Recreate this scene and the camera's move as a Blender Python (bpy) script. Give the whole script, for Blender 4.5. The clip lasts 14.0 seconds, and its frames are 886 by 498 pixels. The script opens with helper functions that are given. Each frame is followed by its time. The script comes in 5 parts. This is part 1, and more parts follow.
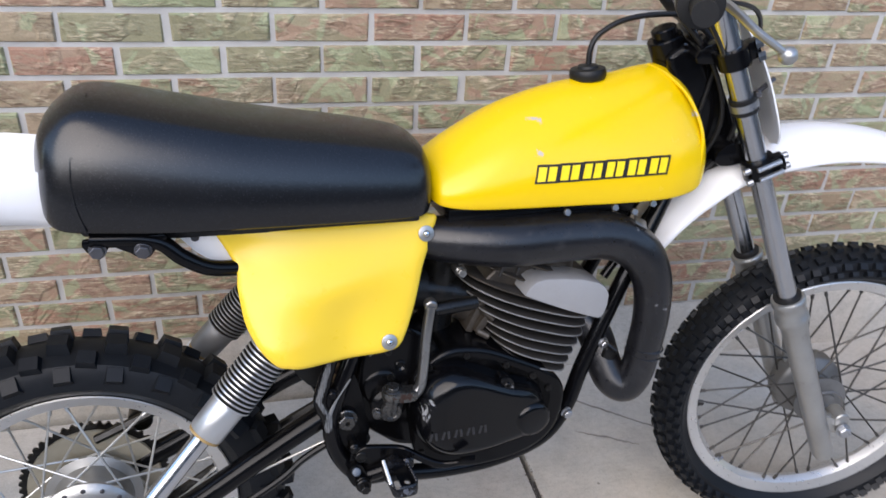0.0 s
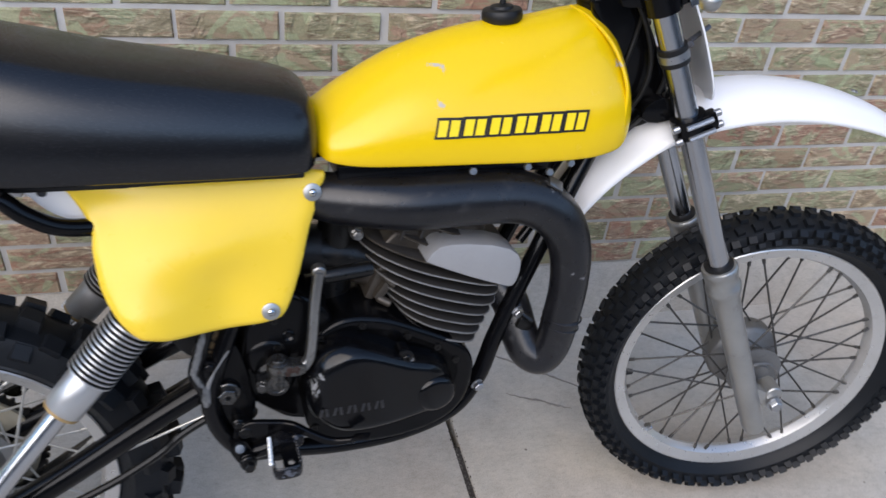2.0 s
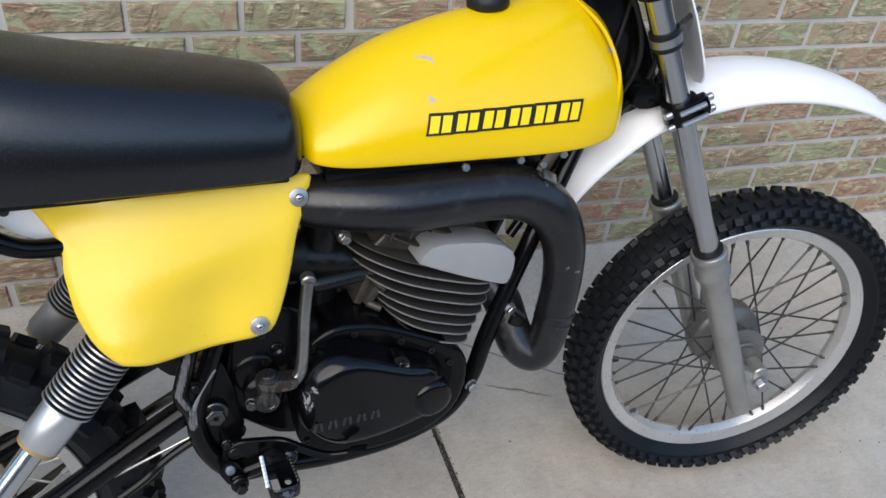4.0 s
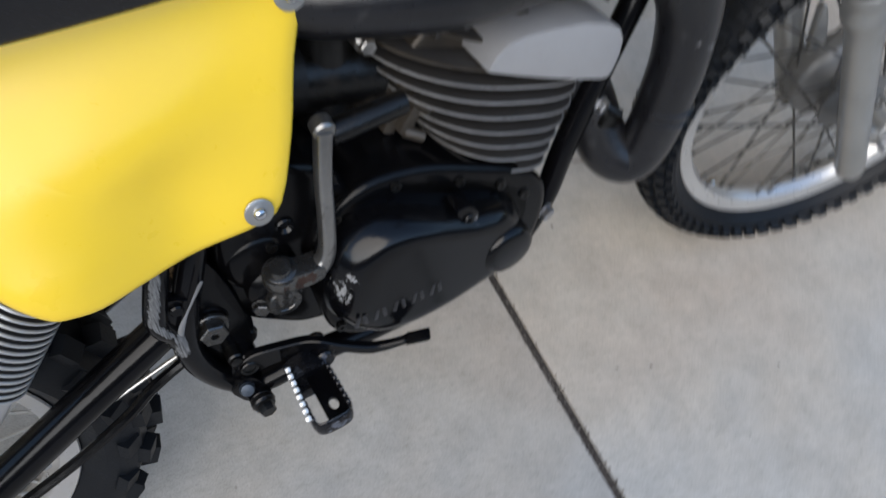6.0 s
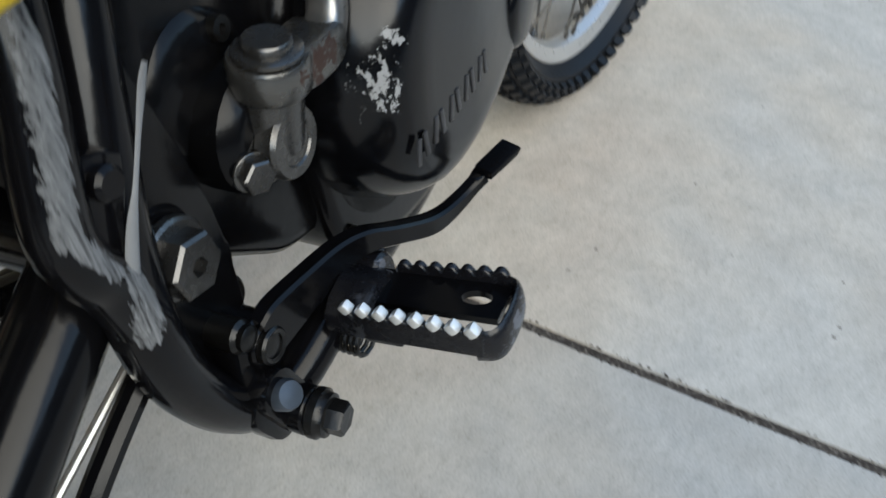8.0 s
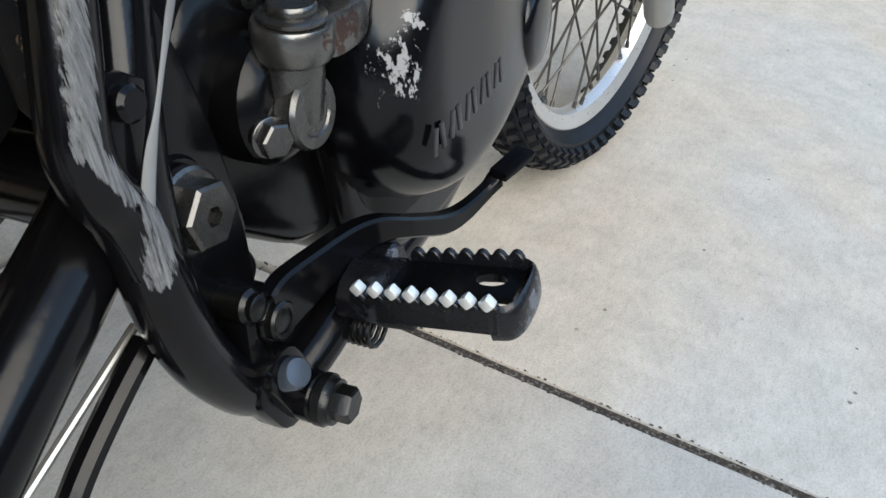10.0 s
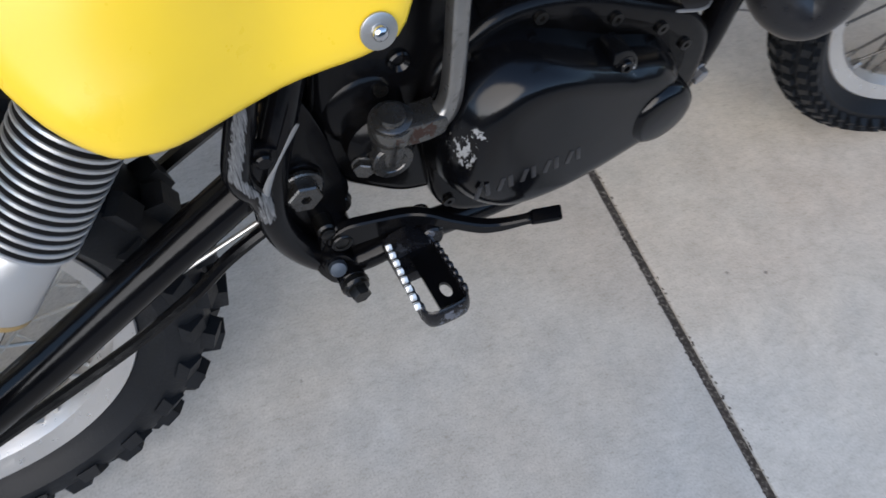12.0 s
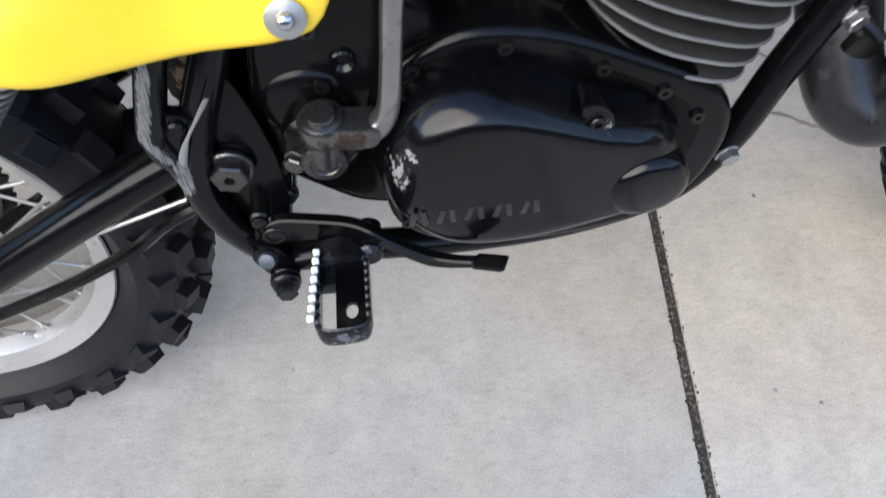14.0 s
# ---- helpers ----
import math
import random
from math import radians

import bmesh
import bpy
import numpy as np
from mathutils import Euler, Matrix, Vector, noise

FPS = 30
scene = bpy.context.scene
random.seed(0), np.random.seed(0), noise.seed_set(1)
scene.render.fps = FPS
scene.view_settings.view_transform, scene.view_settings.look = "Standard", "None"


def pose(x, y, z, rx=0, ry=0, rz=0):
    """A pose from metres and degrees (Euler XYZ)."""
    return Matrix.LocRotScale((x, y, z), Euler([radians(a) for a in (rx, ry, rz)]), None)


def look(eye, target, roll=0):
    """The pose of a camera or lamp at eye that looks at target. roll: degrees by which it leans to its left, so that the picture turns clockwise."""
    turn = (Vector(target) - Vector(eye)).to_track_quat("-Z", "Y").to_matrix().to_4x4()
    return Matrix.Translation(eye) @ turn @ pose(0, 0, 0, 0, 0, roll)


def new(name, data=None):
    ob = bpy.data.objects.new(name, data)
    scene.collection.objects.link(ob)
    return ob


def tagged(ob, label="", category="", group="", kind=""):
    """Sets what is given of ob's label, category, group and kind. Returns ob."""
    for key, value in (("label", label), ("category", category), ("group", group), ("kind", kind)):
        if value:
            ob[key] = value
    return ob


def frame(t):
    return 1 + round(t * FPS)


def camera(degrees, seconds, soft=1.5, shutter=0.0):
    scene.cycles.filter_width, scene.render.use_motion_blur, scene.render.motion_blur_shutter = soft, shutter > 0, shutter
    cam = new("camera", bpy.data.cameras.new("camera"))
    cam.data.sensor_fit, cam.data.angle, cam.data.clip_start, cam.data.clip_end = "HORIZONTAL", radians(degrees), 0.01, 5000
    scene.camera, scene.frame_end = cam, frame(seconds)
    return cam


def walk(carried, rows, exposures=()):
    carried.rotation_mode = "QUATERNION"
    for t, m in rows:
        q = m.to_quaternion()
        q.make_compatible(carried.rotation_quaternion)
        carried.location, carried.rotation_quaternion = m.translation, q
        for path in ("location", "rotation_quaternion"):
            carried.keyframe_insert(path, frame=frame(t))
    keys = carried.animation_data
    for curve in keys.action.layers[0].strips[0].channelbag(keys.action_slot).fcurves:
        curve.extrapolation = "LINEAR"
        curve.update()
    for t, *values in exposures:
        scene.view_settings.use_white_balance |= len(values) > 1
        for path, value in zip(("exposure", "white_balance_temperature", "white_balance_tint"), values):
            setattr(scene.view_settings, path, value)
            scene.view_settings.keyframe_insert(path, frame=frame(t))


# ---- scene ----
cam = camera(58.0, 14.0, 1.5, 0.5)
PATH = [
    (0, (0.393, -1.65, 1.48), (0.798, 0.004, 0.431), 4.1),
    (0.5, (0.365, -1.638, 1.475), (0.862, -0.044, 0.374), 4.3),
    (1, (0.352, -1.632, 1.468), (0.919, -0.088, 0.329), 4.8),
    (1.5, (0.392, -1.609, 1.458), (0.954, -0.071, 0.309), 5.2),
    (2, (0.544, -1.557, 1.451), (0.989, 0.002, 0.281), 6.5),
    (2.2, (0.61, -1.531, 1.449), (0.985, 0.023, 0.248), 5.6),
    (4.3, (0.467, -1.478, 1.438), (1.076, -0.002, 0.234), 6.6),
    (4.5, (0.458, -1.473, 1.446), (1.079, -0.007, 0.236), 6.1),
    (5, (0.454, -1.396, 1.414), (1.156, 0.018, 0.186), 7.7),
    (5.5, (0.524, -1.246, 1.351), (1.041, -0.012, -0.135), 7.8),
    (6, (0.503, -1.077, 1.256), (1.049, -0.156, -0.434), 7.7),
    (6.5, (0.462, -0.932, 1.14), (1.076, -0.405, -0.688), 8.9),
    (7, (0.438, -0.882, 1.035), (1.039, -0.386, -0.807), 0.3),
    (7.5, (0.366, -0.861, 0.904), (1.338, -0.551, -0.816), 9.2),
    (8, (0.339, -0.877, 0.793), (1.613, -0.307, -0.64), 5.0),
    (8.2, (0.326, -0.884, 0.764), (1.673, -0.255, -0.574), 4.6),
    (10.3, (0.309, -0.894, 0.75), (1.715, -0.227, -0.507), 5.4),
    (10.5, (0.31, -0.897, 0.804), (1.603, -0.284, -0.593), 5.9),
    (11, (0.283, -0.899, 1.034), (1.208, -0.502, -0.695), 11.1),
    (11.5, (0.375, -0.997, 1.108), (1.07, -0.37, -0.659), 14.3),
    (12, (0.453, -1.006, 1.098), (0.85, -0.247, -0.71), 7.6),
    (12.5, (0.511, -0.966, 1.059), (0.771, -0.278, -0.801), 5.8),
    (13, (0.569, -0.985, 1.034), (0.749, -0.223, -0.807), 8.0),
    (13.5, (0.602, -1.004, 1.031), (0.682, -0.195, -0.796), 3.4),
    (14, (0.637, -1.019, 1.063), (0.653, -0.132, -0.729), -1.3),
]
walk(cam, [(t, look(eye, target, roll)) for t, eye, target, roll in PATH], [(0.0, 1.62, 7250, 13), (2.0, 1.41, 7150, 12), (5.0, 1.41, 7400, 7), (5.5, 1.22, 7350, 9), (6.0, 1.36, 7300, 8), (6.5, 1.36, 7250, 8), (7.5, 1.51, 7150, 3), (8.2, 1.62, 7550, 2), (10.5, 1.96, 7600, 6), (11.0, 1.60, 7350, 11), (11.5, 1.25, 7150, 9), (12.0, 1.44, 7150, 9), (13.0, 1.86, 7400, 8), (14.0, 2.02, 7400, 9)])

# ---- light: open shade under a bright evening sky ----
world = bpy.data.worlds.new("world")
scene.world = world
world.use_nodes = True
wn = world.node_tree.nodes
sky = wn.new("ShaderNodeTexSky")
sky.sky_type = "NISHITA"
sky.sun_disc = False
sky.sun_elevation = radians(32)
sky.sun_rotation = radians(200)
sky.air_density, sky.dust_density, sky.ozone_density = 1.0, 0.2, 3.0
wn["Background"].inputs["Strength"].default_value = 0.15
world.node_tree.links.new(sky.outputs[0], wn["Background"].inputs["Color"])
sun = new("sun", bpy.data.lights.new("sun", "SUN"))
sun.data.energy = 1.15
sun.data.angle = radians(62)
sun.data.color = (1.0, 0.92, 0.83)
sun.matrix_basis = look((-2.5, -4.0, 3.8), (0.5, 0.0, 0.0))


# ---- materials ----
def nodes_of(name):
    m = bpy.data.materials.new(name)
    m.use_nodes = True
    nt = m.node_tree
    return m, nt, nt.nodes["Principled BSDF"]


def ramp(nt, fac, stops):
    r = nt.nodes.new("ShaderNodeValToRGB")
    while len(r.color_ramp.elements) < len(stops):
        r.color_ramp.elements.new(0.5)
    for e, (p, c) in zip(r.color_ramp.elements, stops):
        e.position = p
        e.color = (*c, 1) if len(c) == 3 else c
    nt.links.new(fac, r.inputs[0])
    return r.outputs[0]


def noise_of(nt, scale, detail=6.0, rough=0.6, vec=None, dist=0.0):
    n = nt.nodes.new("ShaderNodeTexNoise")
    n.inputs["Scale"].default_value = scale
    n.inputs["Detail"].default_value = detail
    n.inputs["Roughness"].default_value = rough
    n.inputs["Distortion"].default_value = dist
    if vec is not None:
        nt.links.new(vec, n.inputs["Vector"])
    return n.outputs["Fac"]


def coords(nt, kind="Object", stretch=None):
    tc = nt.nodes.new("ShaderNodeTexCoord").outputs[kind]
    if stretch:
        mp = nt.nodes.new("ShaderNodeMapping")
        mp.inputs["Scale"].default_value = stretch
        nt.links.new(tc, mp.inputs["Vector"])
        return mp.outputs[0]
    return tc


def mix(nt, fac, a, b, mode="MIX"):
    n = nt.nodes.new("ShaderNodeMix")
    n.data_type, n.blend_type = "RGBA", mode
    for socket, v in ((n.inputs["Factor"], fac), (n.inputs["A"], a), (n.inputs["B"], b)):
        if isinstance(v, (int, float)):
            socket.default_value = v
        elif isinstance(v, tuple):
            socket.default_value = (*v, 1)
        else:
            nt.links.new(v, socket)
    return n.outputs["Result"]


def math_of(nt, op, a, b=0.0, c=0.0, clamp=False):
    n = nt.nodes.new("ShaderNodeMath")
    n.operation, n.use_clamp = op, clamp
    for socket, v in zip(n.inputs, (a, b, c)):
        if isinstance(v, (int, float)):
            socket.default_value = v
        else:
            nt.links.new(v, socket)
    return n.outputs[0]


def bump_to(nt, bsdf, height, strength, distance):
    b = nt.nodes.new("ShaderNodeBump")
    b.inputs["Strength"].default_value = strength
    b.inputs["Distance"].default_value = distance
    nt.links.new(height, b.inputs["Height"])
    nt.links.new(b.outputs[0], bsdf.inputs["Normal"])


def blot(nt, vec, centre, size, scale=160.0, grain=(1.0, 1.0, 1.0), solid=0.5):
    """A ragged worn patch of the given half sizes round a place of the thing."""
    sub = nt.nodes.new("ShaderNodeVectorMath")
    sub.operation = "SUBTRACT"
    sub.inputs[1].default_value = centre
    nt.links.new(vec, sub.inputs[0])
    div = nt.nodes.new("ShaderNodeVectorMath")
    div.operation = "DIVIDE"
    div.inputs[1].default_value = size
    nt.links.new(sub.outputs[0], div.inputs[0])
    ln = nt.nodes.new("ShaderNodeVectorMath")
    ln.operation = "LENGTH"
    nt.links.new(div.outputs[0], ln.inputs[0])
    mp = nt.nodes.new("ShaderNodeMapping")
    mp.inputs["Scale"].default_value = grain
    nt.links.new(vec, mp.inputs["Vector"])
    n = noise_of(nt, scale, 7, 0.7, mp.outputs[0], 0.3)
    d = math_of(nt, "MULTIPLY_ADD", n, 4.6, -2.3)
    d = math_of(nt, "ADD", math_of(nt, "MULTIPLY", ln.outputs["Value"], 0.9), d)
    return ramp(nt, d, [(max(0.0, solid - 0.06), (1, 1, 1)), (solid + 0.10, (0, 0, 0))])


def scuff(nt, vec, a, b, width, amp=0.008, scale=60.0):
    """A brushed patch along the line from a to b, with streaky edges."""
    def vmath(op, u, v):
        n = nt.nodes.new("ShaderNodeVectorMath")
        n.operation = op
        for socket, w in zip(n.inputs, (u, v)):
            if isinstance(w, tuple):
                socket.default_value = w
            else:
                nt.links.new(w, socket)
        return n
    d = tuple(q - p for p, q in zip(a, b))
    n2 = sum(q * q for q in d)
    rel = vmath("SUBTRACT", vec, a).outputs[0]
    along = math_of(nt, "DIVIDE", vmath("DOT_PRODUCT", rel, d).outputs["Value"], n2)
    held = math_of(nt, "MULTIPLY", along, 1.0, 0.0, True)
    sc = nt.nodes.new("ShaderNodeVectorMath")
    sc.operation = "SCALE"
    sc.inputs[0].default_value = d
    nt.links.new(held, sc.inputs["Scale"])
    dist = vmath("LENGTH", vmath("SUBTRACT", rel, sc.outputs[0]).outputs[0], (0, 0, 0)).outputs["Value"]
    mp = nt.nodes.new("ShaderNodeMapping")
    mp.inputs["Scale"].default_value = (7.0, 7.0, 0.35)
    nt.links.new(vec, mp.inputs["Vector"])
    n = noise_of(nt, scale, 5, 0.65, mp.outputs[0], 0.2)
    edge = math_of(nt, "ADD", dist, math_of(nt, "MULTIPLY_ADD", n, amp, -amp * 0.5))
    r = ramp(nt, math_of(nt, "DIVIDE", edge, width * 2), [(0.46, (1, 1, 1)), (0.54, (0, 0, 0))])
    fine = ramp(nt, noise_of(nt, scale * 0.9, 6, 0.7, mp.outputs[0], 0.4), [(0.36, (0.1, 0.1, 0.1)), (0.46, (0.65, 0.65, 0.65)), (0.64, (1, 1, 1))])
    return math_of(nt, "MULTIPLY", r, fine)


def paint(name, colour, rough=0.35, metal=0.0, vary=0.15, grain=120.0, bump=0.02, dirt=(0.1, 0.08, 0.06), dirt_amount=0.15, blots=(), bare=(0.42, 0.41, 0.39), coat=0.0, spec=0.5, scuffs=()):
    m, nt, p = nodes_of(name)
    vec = coords(nt)
    big = noise_of(nt, 9.0, 5, 0.6, vec)
    fine = noise_of(nt, grain, 4, 0.6, vec)
    low, high = tuple(c * (1 - vary) for c in colour), tuple(min(1, c * (1 + vary)) for c in colour)
    col = ramp(nt, big, [(0.3, low), (0.7, high)])
    spots = ramp(nt, noise_of(nt, 38.0, 8, 0.7, vec, 0.4), [(0.58, (0, 0, 0)), (0.74, (1, 1, 1))])
    col = mix(nt, math_of(nt, "MULTIPLY", spots, dirt_amount), col, dirt)
    worn = None
    for centre, size, *more in blots:
        b = blot(nt, vec, centre, size, *more)
        worn = b if worn is None else math_of(nt, "MAXIMUM", worn, b)
    for a, b, width, *more in scuffs:
        k = scuff(nt, vec, a, b, width, *more)
        worn = k if worn is None else math_of(nt, "MAXIMUM", worn, k)
    r = math_of(nt, "MULTIPLY_ADD", fine, 0.18, rough - 0.09)
    r = math_of(nt, "MULTIPLY_ADD", spots, 0.2 * min(1, dirt_amount * 4), r, True)
    if worn is not None:
        col = mix(nt, worn, col, bare)
        r = math_of(nt, "MULTIPLY_ADD", worn, 0.15, r, True)
    nt.links.new(col, p.inputs["Base Color"])
    nt.links.new(r, p.inputs["Roughness"])
    p.inputs["Metallic"].default_value = metal
    p.inputs["Coat Weight"].default_value = coat
    p.inputs["Coat Roughness"].default_value = 0.12
    p.inputs["Specular IOR Level"].default_value = spec
    bump_to(nt, p, fine, bump * 10, 0.0006)
    return m


YELLOW = paint("yellow tank paint", (0.80, 0.525, 0.006), 0.24, 0, 0.015, 30, 0.001, (0.6, 0.38, 0.03), 0.02,
               [((0.742, -0.06, 1.0155), (0.017, 0.04, 0.0028), 240.0, (0.5, 1.0, 1.4), 0.45), ((0.7505, -0.06, 1.0125), (0.005, 0.04, 0.005), 260.0), ((0.7395, -0.096, 0.9695), (0.006, 0.03, 0.007), 200.0), ((1.0095, -0.08, 1.0136), (0.006, 0.03, 0.006), 200.0), ((1.026, -0.07, 1.005), (0.007, 0.03, 0.012), 200.0)], (0.46, 0.40, 0.38))
YELLOW_PLASTIC = paint("yellow plastic", (0.86, 0.585, 0.045), 0.3, 0, 0.012, 30, 0.001, (0.7, 0.45, 0.04), 0.0, spec=0.5)
WHITE_PLASTIC = paint("white plastic", (0.82, 0.82, 0.83), 0.38, 0, 0.02, 60, 0.01, (0.6, 0.6, 0.6), 0.06)
VINYL = paint("black seat vinyl", (0.0045, 0.0045, 0.0055), 0.25, 0, 0.2, 520, 0.006, (0.02, 0.02, 0.023), 0.03, spec=0.6)
PIPE = paint("satin black pipe paint", (0.007, 0.007, 0.0085), 0.3, 0.0, 0.25, 150, 0.03, (0.07, 0.068, 0.068), 0.3,
             [((0.93, -0.115, 0.845), (0.026, 0.04, 0.014)), ((0.972, -0.125, 0.69), (0.005, 0.03, 0.006)), ((0.955, -0.13, 0.70), (0.004, 0.03, 0.004), 190.0)], (0.13, 0.13, 0.135), spec=0.55)
FRAME = paint("black frame paint", (0.0028, 0.0028, 0.0034), 0.16, 0.0, 0.3, 90, 0.02, (0.045, 0.042, 0.04), 0.03, spec=0.22)
FRAME_WORN = paint("rubbed frame paint", (0.003, 0.003, 0.0036), 0.14, 0.0, 0.3, 90, 0.02, (0.05, 0.047, 0.045), 0.05,
                   scuffs=[((0.4000, -0.1235, 0.668), (0.3810, -0.1235, 0.603), 0.0050, 0.010, 90.0), ((0.383, -0.1235, 0.598), (0.391, -0.1235, 0.580), 0.0036, 0.010, 90.0), ((0.398, -0.1225, 0.572), (0.3925, -0.1205, 0.545), 0.0056, 0.013, 90.0)], bare=(0.15, 0.155, 0.16), spec=0.26)
COVER = paint("engine cover paint", (0.0020, 0.0021, 0.0027), 0.17, 0.0, 0.3, 70, 0.02, (0.05, 0.046, 0.042), 0.03,
              [((0.549, -0.149, 0.561), (0.0075, 0.03, 0.0165), 230.0, (1.2, 1.0, 0.7), 0.5), ((0.559, -0.152, 0.581), (0.006, 0.03, 0.005), 230.0), ((0.700, -0.15, 0.585), (0.003, 0.03, 0.006), 260.0)], (0.24, 0.243, 0.243), spec=0.35)
RUBBED = paint("rubbed raised paint", (0.026, 0.026, 0.028), 0.34, 0.0, 0.5, 160, 0.05, (0.12, 0.12, 0.12), 0.35, spec=0.36)
PEELED = paint("peeling tan dirt on black", (0.012, 0.010, 0.009), 0.6, 0.0, 0.4, 120, 0.1, (0.10, 0.07, 0.045), 0.6,
               [((0.412, -0.08, 0.617), (0.012, 0.03, 0.014), 130.0), ((0.416, -0.08, 0.636), (0.009, 0.03, 0.013), 130.0)], (0.24, 0.165, 0.095), spec=0.3)
PEG = paint("rubbed peg paint", (0.006, 0.006, 0.0075), 0.26, 0.0, 0.4, 200, 0.06, (0.10, 0.11, 0.13), 0.45,
            [((0.498, -0.222, 0.481), (0.018, 0.008, 0.006), 150.0), ((0.519, -0.146, 0.474), (0.006, 0.014, 0.008), 150.0)], (0.085, 0.092, 0.11), spec=0.4)
CASE = paint("engine case paint", (0.0024, 0.0024, 0.0028), 0.2, 0.0, 0.3, 90, 0.03, (0.05, 0.042, 0.036), 0.08, spec=0.2)
GRIME = paint("greasy black metal", (0.0042, 0.0040, 0.0038), 0.3, 0.0, 0.4, 120, 0.08, (0.06, 0.048, 0.036), 0.25, spec=0.36)
ALLOY = paint("cast alloy", (0.38, 0.38, 0.37), 0.36, 0.8, 0.12, 90, 0.03, (0.18, 0.165, 0.14), 0.35)
HUB_ALLOY = paint("dull grey hub alloy", (0.17, 0.17, 0.168), 0.45, 0.6, 0.2, 90, 0.04, (0.07, 0.062, 0.055), 0.5)
RUSTY_ALLOY = paint("rust-stained boss steel", (0.15, 0.147, 0.14), 0.27, 0.9, 0.5, 60, 0.06, (0.010, 0.008, 0.007), 0.9,
                    [((0.514, -0.133, 0.589), (0.018, 0.012, 0.010), 90.0)], (0.09, 0.055, 0.046))
TARNISH = paint("tarnished brown alloy", (0.075, 0.064, 0.053), 0.42, 0.6, 0.7, 60, 0.1, (0.022, 0.015, 0.011), 0.85)
DULL_NUT = paint("dull grey nut steel", (0.105, 0.103, 0.10), 0.27, 0.9, 0.4, 90, 0.04, (0.014, 0.012, 0.010), 0.7)
ALLOY_WORN = paint("worn lever alloy", (0.30, 0.295, 0.285), 0.3, 0.9, 0.35, 70, 0.06, (0.025, 0.02, 0.018), 0.8)
FIN = paint("grey cylinder alloy", (0.31, 0.305, 0.30), 0.45, 0.6, 0.35, 150, 0.05, (0.045, 0.036, 0.028), 0.85)
PLATE = paint("grey head casting", (0.32, 0.32, 0.325), 0.5, 0.3, 0.08, 240, 0.05, (0.20, 0.18, 0.16), 0.15)
RIM = paint("polished rim alloy", (0.61, 0.605, 0.595), 0.3, 0.75, 0.07, 90, 0.015, (0.32, 0.30, 0.27), 0.3)
STEEL = paint("plain steel", (0.40, 0.41, 0.43), 0.3, 0.9, 0.1, 120, 0.02, (0.15, 0.11, 0.08), 0.25)
CHROME = paint("dull chrome", (0.62, 0.63, 0.65), 0.18, 1.0, 0.05, 90, 0.01, (0.3, 0.27, 0.22), 0.12)
STANCHION = paint("fork tube chrome", (0.50, 0.51, 0.53), 0.2, 1.0, 0.05, 90, 0.01, (0.3, 0.3, 0.28), 0.08)
SCUFF = paint("scuffed paint edge", (0.14, 0.143, 0.145), 0.6, 0.0, 0.5, 140, 0.05, (0.015, 0.015, 0.015), 0.85, spec=0.3)
SHOCK = paint("turned shock alloy", (0.58, 0.59, 0.60), 0.36, 0.85, 0.03, 60, 0.003, (0.3, 0.3, 0.3), 0.04)
SHOCK_DARK = paint("darker shock alloy", (0.22, 0.22, 0.22), 0.45, 0.6, 0.1, 150, 0.02, (0.1, 0.1, 0.1), 0.2)
ZINC = paint("zinc bolt", (0.075, 0.092, 0.115), 0.36, 0.6, 0.1, 200, 0.03, (0.12, 0.12, 0.12), 0.2)
DARK_STEEL = paint("dark bolt steel", (0.10, 0.10, 0.11), 0.36, 0.7, 0.25, 150, 0.03, (0.2, 0.16, 0.12), 0.3)
BEIGE = paint("dusty carrier", (0.34, 0.31, 0.24), 0.6, 0.2, 0.15, 120, 0.03)
# soot on the ribs, and painted shade for the gaps between fins
SOOT_SHADE = paint("sooty and gap-shaded fin alloy", (0.035, 0.032, 0.03), 0.6, 0.2, 0.3, 150, 0.05, (0.10, 0.08, 0.06), 0.3)
BRIGHT_SPOKE = paint("zinc spoke", (0.50, 0.50, 0.48), 0.35, 0.8, 0.15, 150, 0.02, (0.2, 0.15, 0.1), 0.2)
TAN = paint("tan seal", (0.36, 0.24, 0.10), 0.5, 0.2, 0.2, 120, 0.03)
RUBBER = paint("tyre rubber", (0.0060, 0.0075, 0.0100), 0.45, 0, 0.2, 220, 0.05, (0.022, 0.024, 0.028), 0.15, spec=0.24)
SOFT_RUBBER = paint("black rubber", (0.008, 0.008, 0.0085), 0.45, 0, 0.2, 160, 0.03, spec=0.35)
SPOKE = paint("spoke steel", (0.085, 0.082, 0.078), 0.4, 0.7, 0.25, 150, 0.02, (0.12, 0.075, 0.045), 0.3)

INK = paint("black decal", (0.012, 0.010, 0.010), 0.35, 0, 0.1, 120, 0.005)
DECAL = paint("yellow decal", (0.90, 0.66, 0.02), 0.3, 0, 0.03, 120, 0.005)
TEETH = paint("bare peg steel", (0.72, 0.72, 0.70), 0.35, 0.55, 0.1, 150, 0.03)


